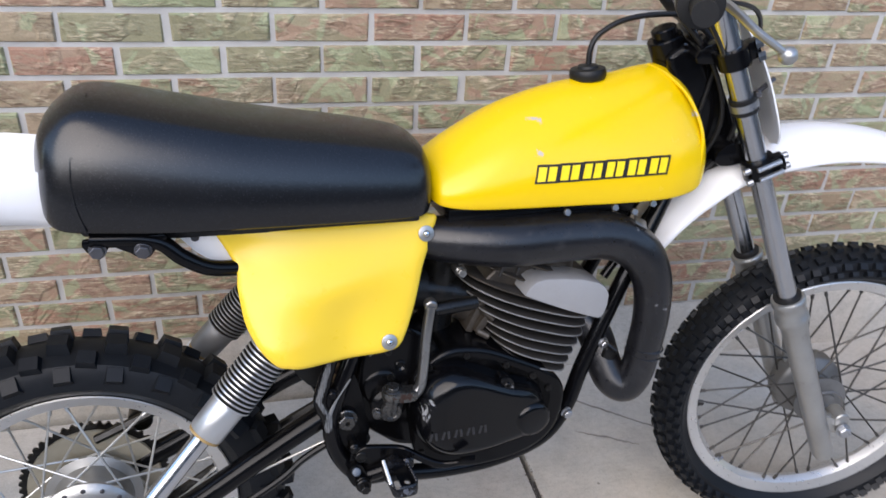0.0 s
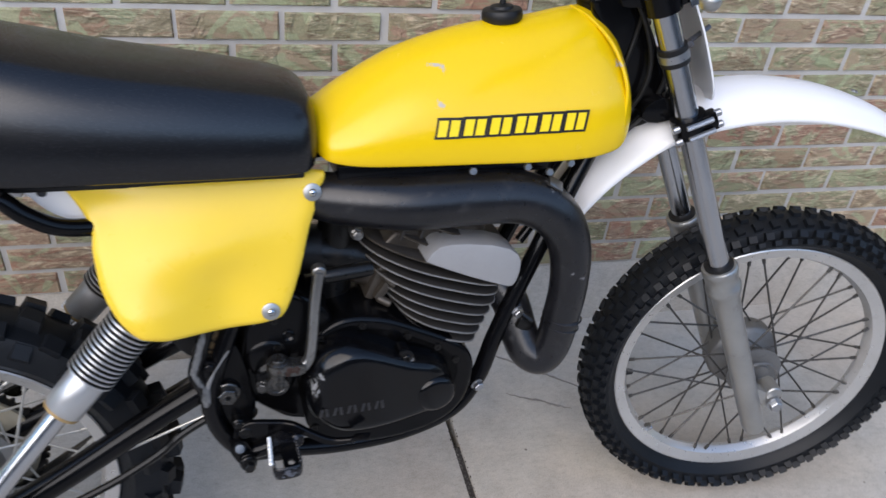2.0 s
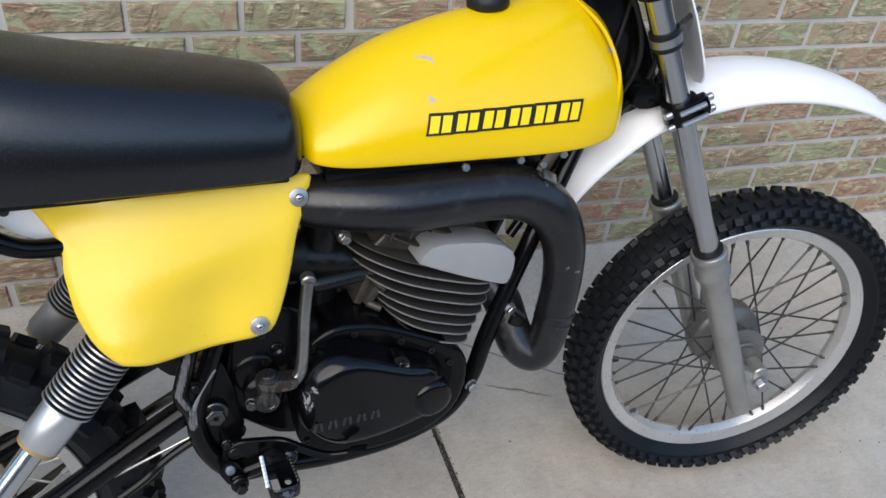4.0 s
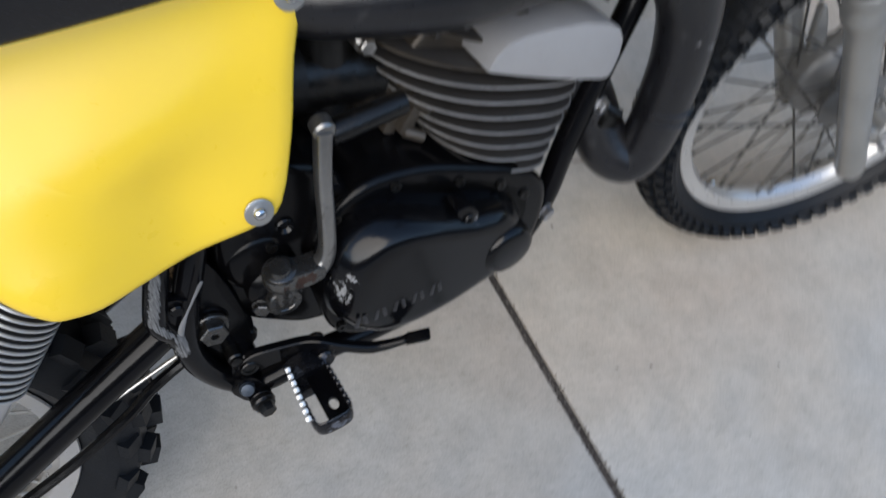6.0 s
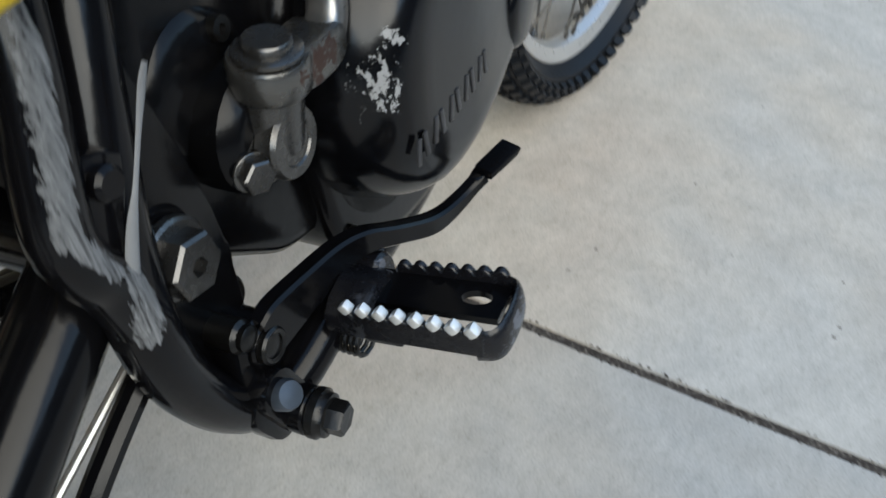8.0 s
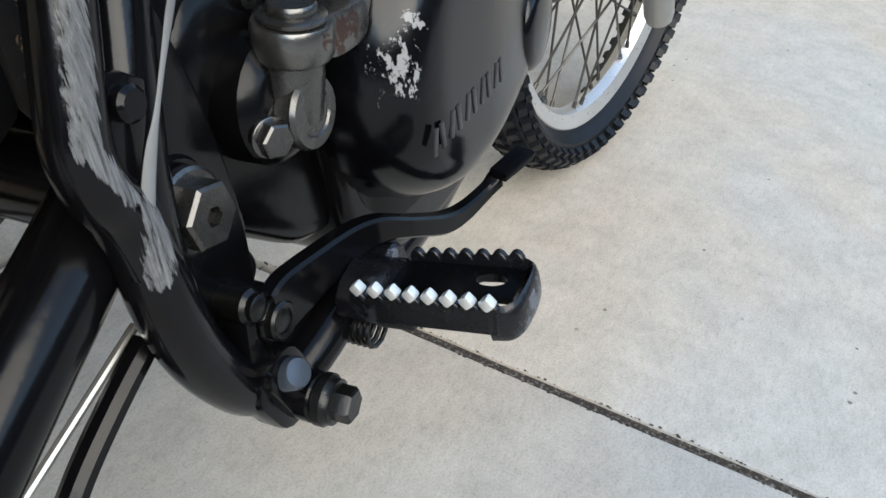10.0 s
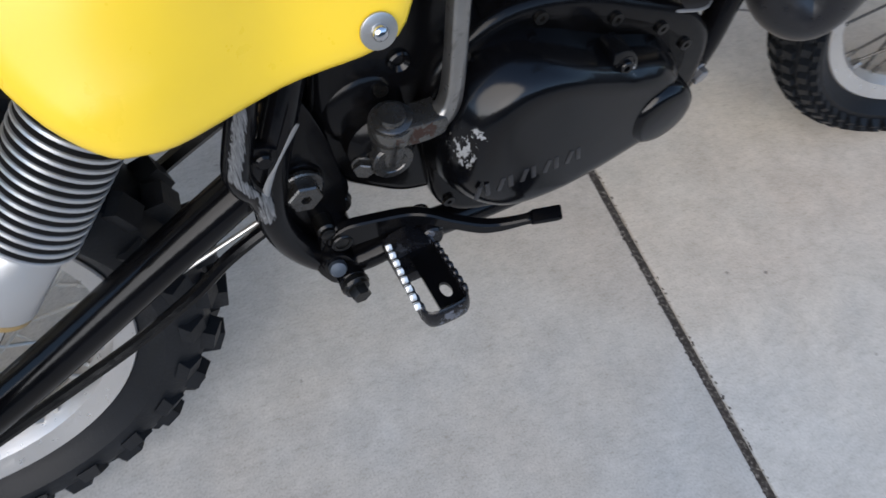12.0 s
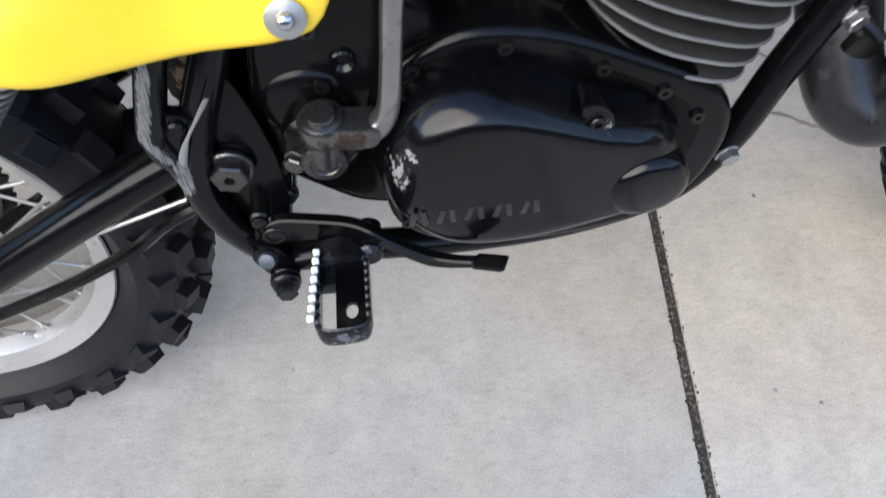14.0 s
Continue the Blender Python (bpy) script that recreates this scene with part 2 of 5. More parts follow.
def concrete(name):
    m, nt, p = nodes_of(name)
    vec = coords(nt)
    broad = ramp(nt, noise_of(nt, 1.3, 6, 0.55, vec), [(0.3, (0.485, 0.415, 0.35)), (0.48, (0.49, 0.455, 0.405)), (0.62, (0.47, 0.465, 0.445)), (0.75, (0.475, 0.47, 0.45))])
    patch = ramp(nt, noise_of(nt, 14.0, 8, 0.7, vec), [(0.35, (0.86, 0.86, 0.86)), (0.65, (1.06, 1.06, 1.06))])
    col = mix(nt, 1.0, broad, patch, "MULTIPLY")
    brushed = noise_of(nt, 105.0, 4, 0.62, coords(nt, "Object", (0.55, 1.0, 1.0)))
    streak = ramp(nt, brushed, [(0.28, (0.85, 0.84, 0.82)), (0.42, (0.97, 0.97, 0.965)), (0.7, (1.06, 1.06, 1.06))])
    col = mix(nt, 1.0, col, streak, "MULTIPLY")
    grit = ramp(nt, noise_of(nt, 330.0, 3, 0.65, vec), [(0.30, (0.80, 0.785, 0.77)), (0.47, (0.99, 0.99, 0.99)), (0.68, (1.10, 1.10, 1.10))])
    col = mix(nt, 1.0, col, grit, "MULTIPLY")
    v = nt.nodes.new("ShaderNodeTexVoronoi")
    v.inputs["Scale"].default_value = 17.0
    nt.links.new(vec, v.inputs["Vector"])
    pick = ramp(nt, noise_of(nt, 9.0, 3, 0.5, vec), [(0.51, (0, 0, 0)), (0.55, (1, 1, 1))])
    dots = math_of(nt, "MULTIPLY", math_of(nt, "LESS_THAN", v.outputs["Distance"], 0.055), pick)
    col = mix(nt, math_of(nt, "MULTIPLY", dots, 0.75), col, (0.10, 0.09, 0.08))
    nt.links.new(col, p.inputs["Base Color"])
    p.inputs["Roughness"].default_value = 0.82
    p.inputs["Specular IOR Level"].default_value = 0.3
    h = math_of(nt, "ADD", math_of(nt, "MULTIPLY", brushed, 0.7), math_of(nt, "MULTIPLY", noise_of(nt, 320.0, 4, 0.7, vec), 0.5))
    bump_to(nt, p, h, 0.18, 0.002)
    return m


def brick_material():
    m, nt, p = nodes_of("mottled brick")
    info = nt.nodes.new("ShaderNodeObjectInfo").outputs["Random"]
    geo = nt.nodes.new("ShaderNodeNewGeometry")
    vec = geo.outputs["Position"]
    mp = nt.nodes.new("ShaderNodeMapping")
    mp.inputs["Scale"].default_value = (1.0, 1.0, 2.6)
    nt.links.new(vec, mp.inputs["Vector"])
    wide = mp.outputs[0]
    rnd = math_of(nt, "FRACT", math_of(nt, "ADD", info, geo.outputs["Random Per Island"]))
    base = ramp(nt, rnd, [(0.0, (0.225, 0.235, 0.135)), (0.3, (0.30, 0.265, 0.165)), (0.55, (0.33, 0.245, 0.165)), (0.78, (0.335, 0.205, 0.145)), (1.0, (0.245, 0.24, 0.145))])
    blotch = ramp(nt, noise_of(nt, 9.0, 4, 0.55, wide, 2.0), [(0.46, (0, 0, 0)), (0.53, (1, 1, 1))])
    other = ramp(nt, math_of(nt, "FRACT", math_of(nt, "MULTIPLY", rnd, 7.31)), [(0.0, (0.20, 0.225, 0.12)), (0.45, (0.37, 0.27, 0.185)), (0.8, (0.33, 0.165, 0.115)), (1.0, (0.235, 0.24, 0.14))])
    col = mix(nt, math_of(nt, "MULTIPLY", blotch, 0.85), base, other)
    swoosh = ramp(nt, noise_of(nt, 7.0, 2, 0.4, vec, 3.0), [(0.57, (0, 0, 0)), (0.60, (1, 1, 1))])
    col = mix(nt, math_of(nt, "MULTIPLY", swoosh, 0.7), col, (0.33, 0.37, 0.22))
    grain = nt.nodes.new("ShaderNodeMapping")
    grain.inputs["Rotation"].default_value = (0, 0.16, 0)
    grain.inputs["Scale"].default_value = (1.0, 1.0, 4.6)
    nt.links.new(vec, grain.inputs["Vector"])
    crease = noise_of(nt, 19.0, 6, 0.66, grain.outputs[0], 1.8)
    rough_area = ramp(nt, noise_of(nt, 8.0, 3, 0.5, vec, 1.5), [(0.43, (0.06, 0.06, 0.06)), (0.53, (1, 1, 1))])
    # cream streaks: brick tone together with painted highlights on the crease ridges
    streaks = math_of(nt, "MULTIPLY", ramp(nt, crease, [(0.52, (0, 0, 0)), (0.61, (1, 1, 1))]), rough_area)
    col = mix(nt, math_of(nt, "MULTIPLY", streaks, 0.7), col, (0.66, 0.54, 0.38))
    # red-brown shadow of the creases, painted into the colour
    pit_shade = math_of(nt, "MULTIPLY", ramp(nt, crease, [(0.37, (1, 1, 1)), (0.46, (0, 0, 0))]), rough_area)
    col = mix(nt, math_of(nt, "MULTIPLY", pit_shade, 0.72), col, (0.14, 0.085, 0.055))
    fine = ramp(nt, noise_of(nt, 240.0, 4, 0.7, vec), [(0.3, (0.82, 0.82, 0.82)), (0.7, (1.12, 1.12, 1.12))])
    col = mix(nt, 1.0, col, fine, "MULTIPLY")
    nt.links.new(col, p.inputs["Base Color"])
    p.inputs["Roughness"].default_value = 0.7
    h = math_of(nt, "ADD", math_of(nt, "MULTIPLY", crease, rough_area), math_of(nt, "MULTIPLY", noise_of(nt, 14.0, 4, 0.6, wide, 1.0), 0.6))
    bump_to(nt, p, h, 0.8, 0.008)
    return m


CONCRETE = concrete("broom-finished concrete")
FOOTING = concrete("smooth footing concrete")
BRICK = brick_material()
MORTAR = paint("grey mortar", (0.44, 0.43, 0.415), 0.85, 0, 0.14, 300, 0.08, (0.27, 0.25, 0.225), 0.4)
SPECKLED, speck_nt, speck_p = nodes_of("speckled joint dirt")
speck_nt.links.new(ramp(speck_nt, noise_of(speck_nt, 190.0, 4, 0.65, coords(speck_nt)), [(0.46, (0.024, 0.019, 0.016)), (0.57, (0.07, 0.061, 0.053)), (0.70, (0.24, 0.215, 0.19))]), speck_p.inputs["Base Color"])
speck_p.inputs["Roughness"].default_value = 0.9
CRACK = paint("hairline crack dirt", (0.23, 0.21, 0.19), 0.9, 0, 0.3, 200, 0.05, (0.12, 0.11, 0.10), 0.6)
UNSEEN_WALL = paint("dark unseen wall render", (0.085, 0.088, 0.096), 0.85, 0, 0.2, 200, 0.06)



# ---- building helpers ----
def finish(bm, angle=38):
    me = bpy.data.meshes.new("mesh")
    bmesh.ops.recalc_face_normals(bm, faces=bm.faces[:])
    bm.to_mesh(me)
    bm.free()
    me.shade_smooth()
    me.set_sharp_from_angle(angle=radians(angle))
    return me


def part(name, bm, material, parent=None, label="", at=None, angle=38):
    ob = new(name, finish(bm, angle) if isinstance(bm, bmesh.types.BMesh) else bm)
    if material and not ob.data.materials:
        ob.data.materials.append(material)
    if parent:
        ob.parent = parent
    if at is not None:
        ob.matrix_basis = at
    return tagged(ob, label)


def join(*many):
    out = bmesh.new()
    for bm in many:
        me = bpy.data.meshes.new("tmp")
        bm.to_mesh(me)
        bm.free()
        out.from_mesh(me)
        bpy.data.meshes.remove(me)
    return out


def spline(pts, per=6, closed=False):
    """A smooth line through the points (of any dimension)."""
    p = np.array(pts, float)
    n = len(p)
    if closed:
        q = np.vstack([p[-1:], p, p[:2]])
    else:
        q = np.vstack([2 * p[:1] - p[1:2], p, 2 * p[-1:] - p[-2:-1]])
    out = []
    for i in range(n if closed else n - 1):
        a, b, c, d = q[i:i + 4]
        for k in range(per):
            t = k / per
            out.append(0.5 * (2 * b + (c - a) * t + (2 * a - 5 * b + 4 * c - d) * t * t + (3 * b - a - 3 * c + d) * t ** 3))
    if not closed:
        out.append(p[-1])
    return np.array(out)


def loft(rings, cap=True):
    bm = bmesh.new()
    rows = [[bm.verts.new(tuple(v)) for v in ring] for ring in rings]
    n = len(rows[0])
    for a, b in zip(rows, rows[1:]):
        for i in range(n):
            bm.faces.new((a[i], a[(i + 1) % n], b[(i + 1) % n], b[i]))
    if cap:
        bm.faces.new(rows[0][::-1])
        bm.faces.new(rows[-1])
    return bm


def sweep(pts, per=6, seg=14, flat=1.0, up=(0, 1, 0), square=1.0):
    """A tube through points (x, y, z, radius); flat: width of the section across 'up' over its size along it."""
    c = spline(pts, per) if per > 1 else np.array(pts, float)
    rings = []
    side = None
    for i in range(len(c)):
        d = Vector(c[min(i + 1, len(c) - 1)][:3] - c[max(i - 1, 0)][:3]).normalized()
        if side is None:
            ref = Vector(up)
            side = (ref - d * ref.dot(d))
            if side.length < 1e-3:
                side = d.orthogonal()
        side = (side - d * side.dot(d)).normalized()
        other = d.cross(side)
        r = c[i][3]
        bent = lambda v: math.copysign(abs(v) ** square, v)
        rings.append([Vector(c[i][:3]) + (side * bent(math.cos(a)) * r + other * bent(math.sin(a)) * r * flat) for a in (2 * math.pi * k / seg for k in range(seg))])
    return loft(rings)


def frame_of(axis):
    z = Vector(axis).normalized()
    x = z.orthogonal().normalized()
    return Matrix((x, z.cross(x), z)).transposed()


def lathe(profile, centre, axis, seg=32, cap=True):
    """Rings of (radius, height along the axis)."""
    m = frame_of(axis)
    rings = [[Vector(centre) + m @ Vector((r * math.cos(a), r * math.sin(a), h)) for a in (2 * math.pi * k / seg for k in range(seg))] for r, h in profile]
    return loft(rings, cap)


def ring(profile, centre, axis, seg=72):
    """A closed profile of (radius, height) turned round the axis."""
    m = frame_of(axis)
    rows = []
    for k in range(seg):
        a = 2 * math.pi * k / seg
        rows.append([Vector(centre) + m @ Vector((r * math.cos(a), r * math.sin(a), h)) for r, h in profile])
    return loft(rows + rows[:1], cap=False)


def rod(a, b, r, seg=12, r2=None):
    a, b = Vector(a), Vector(b)
    n = (b - a).length
    e = min(r * 0.25, 0.002)
    r2 = r if r2 is None else r2
    return lathe([(r - e, 0), (r, e), (r2, n - e), (r2 - e, n)], a, b - a, seg)


def hexagon(centre, axis, r, h, washer=0.0):
    """A hexagon head that stands out along the axis, on a washer."""
    m = frame_of(axis)
    c = Vector(centre)
    w = 0.0022 if washer else 0.0
    rows = [(r * 1.0, w), (r * 1.0, h * 0.85 + w), (r * 0.86, h + w)]
    bm = loft([[c + m @ Vector((q * math.cos(a), q * math.sin(a), z)) for a in (math.pi / 3 * k for k in range(6))] for q, z in rows])
    if washer:
        bm = join(bm, lathe([(washer - 0.0006, 0), (washer, 0.0006), (washer, w - 0.0004), (washer - 0.0006, w)], c, axis, 20))
    return bm


def soften(bm, width, seg=2, angle=30):
    bmesh.ops.recalc_face_normals(bm, faces=bm.faces[:])
    edges = [e for e in bm.edges if len(e.link_faces) == 2 and e.calc_face_angle(0) > radians(angle)]
    bmesh.ops.bevel(bm, geom=edges, offset=width, segments=seg, profile=0.6, affect="EDGES", clamp_overlap=True)
    return bm


def prism(poly, y0, y1, bevel=0.003, seg=2):
    """An outline of (x, z), as thick as from y0 to y1, with rounded edges."""
    bm = loft([[Vector((x, y0, z)) for x, z in poly], [Vector((x, y1, z)) for x, z in poly]])
    return soften(bm, bevel, seg) if bevel else bm


def block(centre, size, bevel=0.002, turn=None):
    bm = bmesh.new()
    bmesh.ops.create_cube(bm, size=1.0, matrix=Matrix.LocRotScale(Vector(centre), Euler([radians(a) for a in turn]) if turn else None, Vector(size)))
    return soften(bm, bevel, 2) if bevel else bm


def dome(poly, y_of, depth_of, rings=(1.0, 0.97, 0.9, 0.78, 0.6, 0.4, 0.2, 0.06), back=0.02, centre=None):
    """A bulging shell over an outline of (x, z): y_of(x, z, s) gives the surface for s from 1 at the rim to 0 in the middle."""
    p = np.array(poly)
    c = np.array(centre) if centre is not None else p.mean(0)
    rows = [[Vector((x, y_of(x, z, 1.0) + back, z)) for x, z in p]]
    for s in rings:
        rows.append([Vector((c[0] + (x - c[0]) * s, y_of(c[0] + (x - c[0]) * s, c[1] + (z - c[1]) * s, s), c[1] + (z - c[1]) * s)) for x, z in p])
    return loft(rows)


# ---- the setting ----
COURSE, LENGTH, JOINT = 0.0677, 0.2032, 0.0112



def slab(name, x0, x1, y0, y1, label):
    bm = bmesh.new()
    bmesh.ops.create_cube(bm, size=1.0, matrix=Matrix.LocRotScale(Vector(((x0 + x1) / 2, (y0 + y1) / 2, -0.06)), None, Vector((x1 - x0, y1 - y0, 0.12))))
    soften(bm, 0.004, 2)
    ob = part(name, bm, CONCRETE, None, label)
    return tagged(ob, category="ground", kind="structure")


# the joint runs away from the wall at x = 0.976, slightly askew
GROUND_Z = 0.014
GROUND_TURN = pose(0.972, -0.8, GROUND_Z, 0, 0, 1.6)
left = slab("pavement", -60.0, -0.0068, -60.0, 0.78, "pale broom-finished concrete slab under the motorcycle")
right = slab("pavement", 0.0068, 60.0, -60.0, 0.86, "pale broom-finished concrete slab beside the joint")
filler = part("joint_filler", block((0, -29.6, -0.012), (0.018, 60.0, 0.016), 0), SPECKLED, None, "dark dirty joint between the concrete slabs")
tagged(filler, category="joint", kind="structure")
for ob in (left, right, filler):
    ob.matrix_basis = GROUND_TURN
far = part("ground", block((0, 0, -0.22), (4000, 4000, 0.2), 0), CONCRETE, None, "flat pale ground that reaches the horizon")
tagged(far, category="ground", kind="structure")

# crumbs of dirt and stone along the joint
rng = random.Random(41)
grit_v, grit_f = [], []
for k in range(900):
    y = -2.6 + 3.3 * rng.random()
    x, r = rng.choice((-0.0085, 0.0085, rng.uniform(-0.007, 0.007))) + rng.gauss(0, 0.0007), 0.0007 + 0.0016 * rng.random() ** 2
    n0 = len(grit_v)
    z = -0.0035 if abs(x) < 0.006 else -0.0005
    for a in range(5):
        w = r * rng.uniform(0.7, 1.2)
        grit_v.append((x + w * math.cos(a * 1.2566), y + w * 1.5 * math.sin(a * 1.2566), z))
    grit_v.append((x, y, z + r * 0.8))
    grit_f += [(n0 + a, n0 + (a + 1) % 5, n0 + 5) for a in range(5)]
me = bpy.data.meshes.new("grit")
me.from_pydata(grit_v, [], grit_f)
grit = part("joint_grit", me, SPECKLED, None, "dark crumbs of dirt along the slab joint", GROUND_TURN)
tagged(grit, category="dirt", kind="stuff")

# hairline cracks and bits of dirt on the slab
CRACKS = [[(1.10, -0.10), (1.19, -0.165), (1.26, -0.215), (1.34, -0.27), (1.40, -0.30)], [(1.12, -0.255), (1.20, -0.29), (1.27, -0.325)]]
for line in CRACKS:
    c = spline(line, 8)
    rows = []
    rng = random.Random(len(c))
    for i, q in enumerate(c):
        w = (0.0018 + 0.0016 * rng.random()) * min(1, i / 4, (len(c) - 1 - i) / 4) + 0.0004
        x, y = q[0], q[1] + rng.uniform(-0.0025, 0.0025)
        rows.append([Vector((x, y - w, 0.0004 + GROUND_Z)), Vector((x, y + w, 0.0004 + GROUND_Z)), Vector((x, y + w, 0.0011 + GROUND_Z)), Vector((x, y - w, 0.0011 + GROUND_Z))])
    tagged(part("crack", loft(rows), CRACK, None, "thin dark crack in the concrete"), category="crack", kind="structure")

wall = part("wall_north", block((1.2, 0.1285, 1.6), (9.0, 0.25, 2.78), 0), MORTAR, None, "brick wall of mottled green and brown bricks with grey mortar")
tagged(wall, category="wall", kind="structure")
foot = part("footing", block((1.2, 0.1265, 0.085), (9.0, 0.25, 0.25), 0.004), FOOTING, None, "plain grey concrete footing under the brick wall")
tagged(foot, category="footing", kind="structure")


# plain walls added out of view on the other sides, to bound skylight and reflections
for nm, c, size in (("unseen_wall_south", (1.0, -8.0, 1.5), (22.0, 0.3, 3.4)), ("unseen_wall_west", (-9.0, -3.9, 1.5), (0.3, 7.8, 3.4)), ("unseen_wall_east", (11.0, -3.9, 1.5), (0.3, 7.8, 3.4))):
    tagged(part(nm, block(c, size, 0.01), UNSEEN_WALL, None, "unseen plain dark wall added to block low sky light"), category="wall", kind="structure")


# ---- the motorcycle ----
BIKE = pose(0.0605, -0.7138, 0.0) @ pose(0, 0, 0, 0, 0, 4.5) @ pose(0, 0, 0, -9.3, 0, 0)
bike = new("motorcycle")
bike.matrix_basis = BIKE
tagged(bike, "yellow and black vintage dirt bike leaning beside a brick wall", "motorcycle")
RAKE = radians(25)
STEM = Vector((1.354, 0, 0.34))
STEER = Matrix.Translation(STEM) @ Matrix.Rotation(radians(-12), 4, Vector((-math.sin(RAKE), 0, math.cos(RAKE)))) @ Matrix.Translation(-STEM)
OUT = (0, -1, 0)


# seat: a long padded bench, widest behind
def seat_ring(x, zb, zt, w):
    h = zt - zb
    half = [(0.0, zb), (0.55 * w, zb), (0.93 * w, zb + 0.004), (1.0 * w, zb + 0.05 * h + 0.006), (1.02 * w, zb + 0.3 * h), (0.985 * w, zb + 0.52 * h),
            (0.90 * w, zb + 0.72 * h), (0.74 * w, zb + 0.885 * h), (0.52 * w, zb + 0.965 * h), (0.25 * w, zb + 0.995 * h)]
    loop = [(-y, z) for y, z in half] + [(0.0, zt)] + [(y, z) for y, z in reversed(half[1:])]
    return [Vector((x, y, z)) for y, z in spline(loop, 3, True)]


stations = spline([(0.030, 0.950, 1.000, 0.05), (0.038, 0.922, 1.030, 0.088), (0.058, 0.908, 1.060, 0.112), (0.105, 0.904, 1.081, 0.124), (0.21, 0.897, 1.061, 0.13),
                   (0.32, 0.893, 1.037, 0.129), (0.44, 0.887, 1.017, 0.122), (0.53, 0.882, 0.999, 0.11), (0.562, 0.885, 0.985, 0.098), (0.574, 0.905, 0.965, 0.075)], 5)
seat = part("seat", loft([seat_ring(*s) for s in stations]), VINYL, bike, "long black vinyl bench seat with a high rounded tail", angle=60)
part("seam", sweep([(0.092, -0.1235, 0.912, 0.0011), (0.083, -0.1235, 0.955, 0.0011), (0.085, -0.1165, 1.005, 0.0011), (0.098, -0.096, 1.050, 0.0011), (0.108, -0.048, 1.080, 0.0011)], 6, 6), VINYL, seat)
part("seam", sweep([(0.512, -0.1118, 0.893, 0.0008), (0.535, -0.1085, 0.923, 0.0008), (0.556, -0.0955, 0.950, 0.0008)], 6, 6), VINYL, seat)
base = part("seat_base", prism([(0.07, 0.905), (0.555, 0.895), (0.555, 0.866), (0.2, 0.876), (0.08, 0.890)], -0.078, 0.078, 0.004), SOFT_RUBBER, bike, "black seat pan")


# tank: a teardrop with sloping flanks
def tank_ring(x, zb, zt, w):
    h = zt - zb
    half = [(0.0, zb), (0.6 * w, zb), (0.92 * w, zb + 0.004), (1.0 * w, zb + 0.06 * h), (1.02 * w, zb + 0.25 * h), (0.96 * w, zb + 0.45 * h),
            (0.80 * w, zb + 0.65 * h), (0.56 * w, zb + 0.83 * h), (0.30 * w, zb + 0.95 * h)]
    loop = [(-y, z) for y, z in half] + [(0.0, zt)] + [(y, z) for y, z in reversed(half[1:])]
    return [Vector((x, y, z)) for y, z in spline(loop, 4, True)]


tank_st = spline([(0.569, 0.914, 0.944, 0.045), (0.576, 0.898, 0.952, 0.07), (0.592, 0.890, 0.963, 0.089), (0.634, 0.884, 0.992, 0.1), (0.706, 0.881, 1.030, 0.106),
                  (0.80, 0.879, 1.057, 0.111), (0.895, 0.877, 1.069, 0.115), (0.955, 0.878, 1.080, 0.116), (0.992, 0.881, 1.0805, 0.112), (1.025, 0.890, 1.054, 0.102),
                  (1.044, 0.91, 1.018, 0.080), (1.051, 0.935, 0.985, 0.048)], 6)
tank = part("fuel_tank", loft([tank_ring(*s) for s in tank_st]), YELLOW, bike, "glossy yellow steel fuel tank with scratched paint", angle=60)
part("rim_seam", sweep([(0.965, -0.0, 1.0805, 0.003), (0.978, -0.04, 1.071, 0.003), (1.003, -0.075, 1.038, 0.003), (1.021, -0.097, 0.985, 0.003), (1.020, -0.104, 0.93, 0.003)], 6, 8), YELLOW, tank)
cap = part("fuel_cap", lathe([(0.022, 0), (0.028, 0.001), (0.030, 0.006), (0.030, 0.014), (0.028, 0.018), (0.018, 0.0195), (0.016, 0.023), (0.006, 0.025)], (0.858, 0, 1.0605), (-0.1, 0, 1), 28), SOFT_RUBBER, tank, "black rubber-edged filler cap")
part("vent_hose", sweep([(0.857, 0, 1.082, 0.0046), (0.858, 0, 1.108, 0.0046), (0.870, 0, 1.130, 0.0046), (0.905, 0, 1.150, 0.0046), (0.95, 0, 1.159, 0.0046), (1.01, 0, 1.160, 0.0046), (1.06, 0, 1.15, 0.0046)], 6, 10), SOFT_RUBBER, tank, "black breather hose")


def flank(x, z):
    """The y of the tank's right flank at (x, z)."""
    i = int(np.argmin(abs(tank_st[:, 0] - x)))
    r = [v for v in tank_ring(*tank_st[i]) if v.y < 0]
    r.sort(key=lambda v: abs(v.z - z))
    a, b = r[0], r[1]
    t = (z - a.z) / (b.z - a.z) if abs(b.z - a.z) > 1e-6 else 0
    return a.y + (b.y - a.y) * max(-1, min(2, t))


def on_flank(poly, lift, thick=0.0006):
    """A flat sticker laid on the tank's flank."""
    p = spline(poly, 1, True)
    return loft([[Vector((x, flank(x, z) - lift + thick, z)) for x, z in p], [Vector((x, flank(x, z) - lift, z)) for x, z in p]])


# the maker's mark is a row of plain slanted blocks, each with two bright bars
def slanted(x0, x1, z0, z1, lean=0.006):
    q = [(x0, z0), (x1, z0), (x1 + lean, z1), (x0 + lean, z1)]
    dense = []
    for a, b in zip(q, q[1:] + q[:1]):
        dense += [(a[0] + (b[0] - a[0]) * k / 4, a[1] + (b[1] - a[1]) * k / 4) for k in range(4)]
    return dense


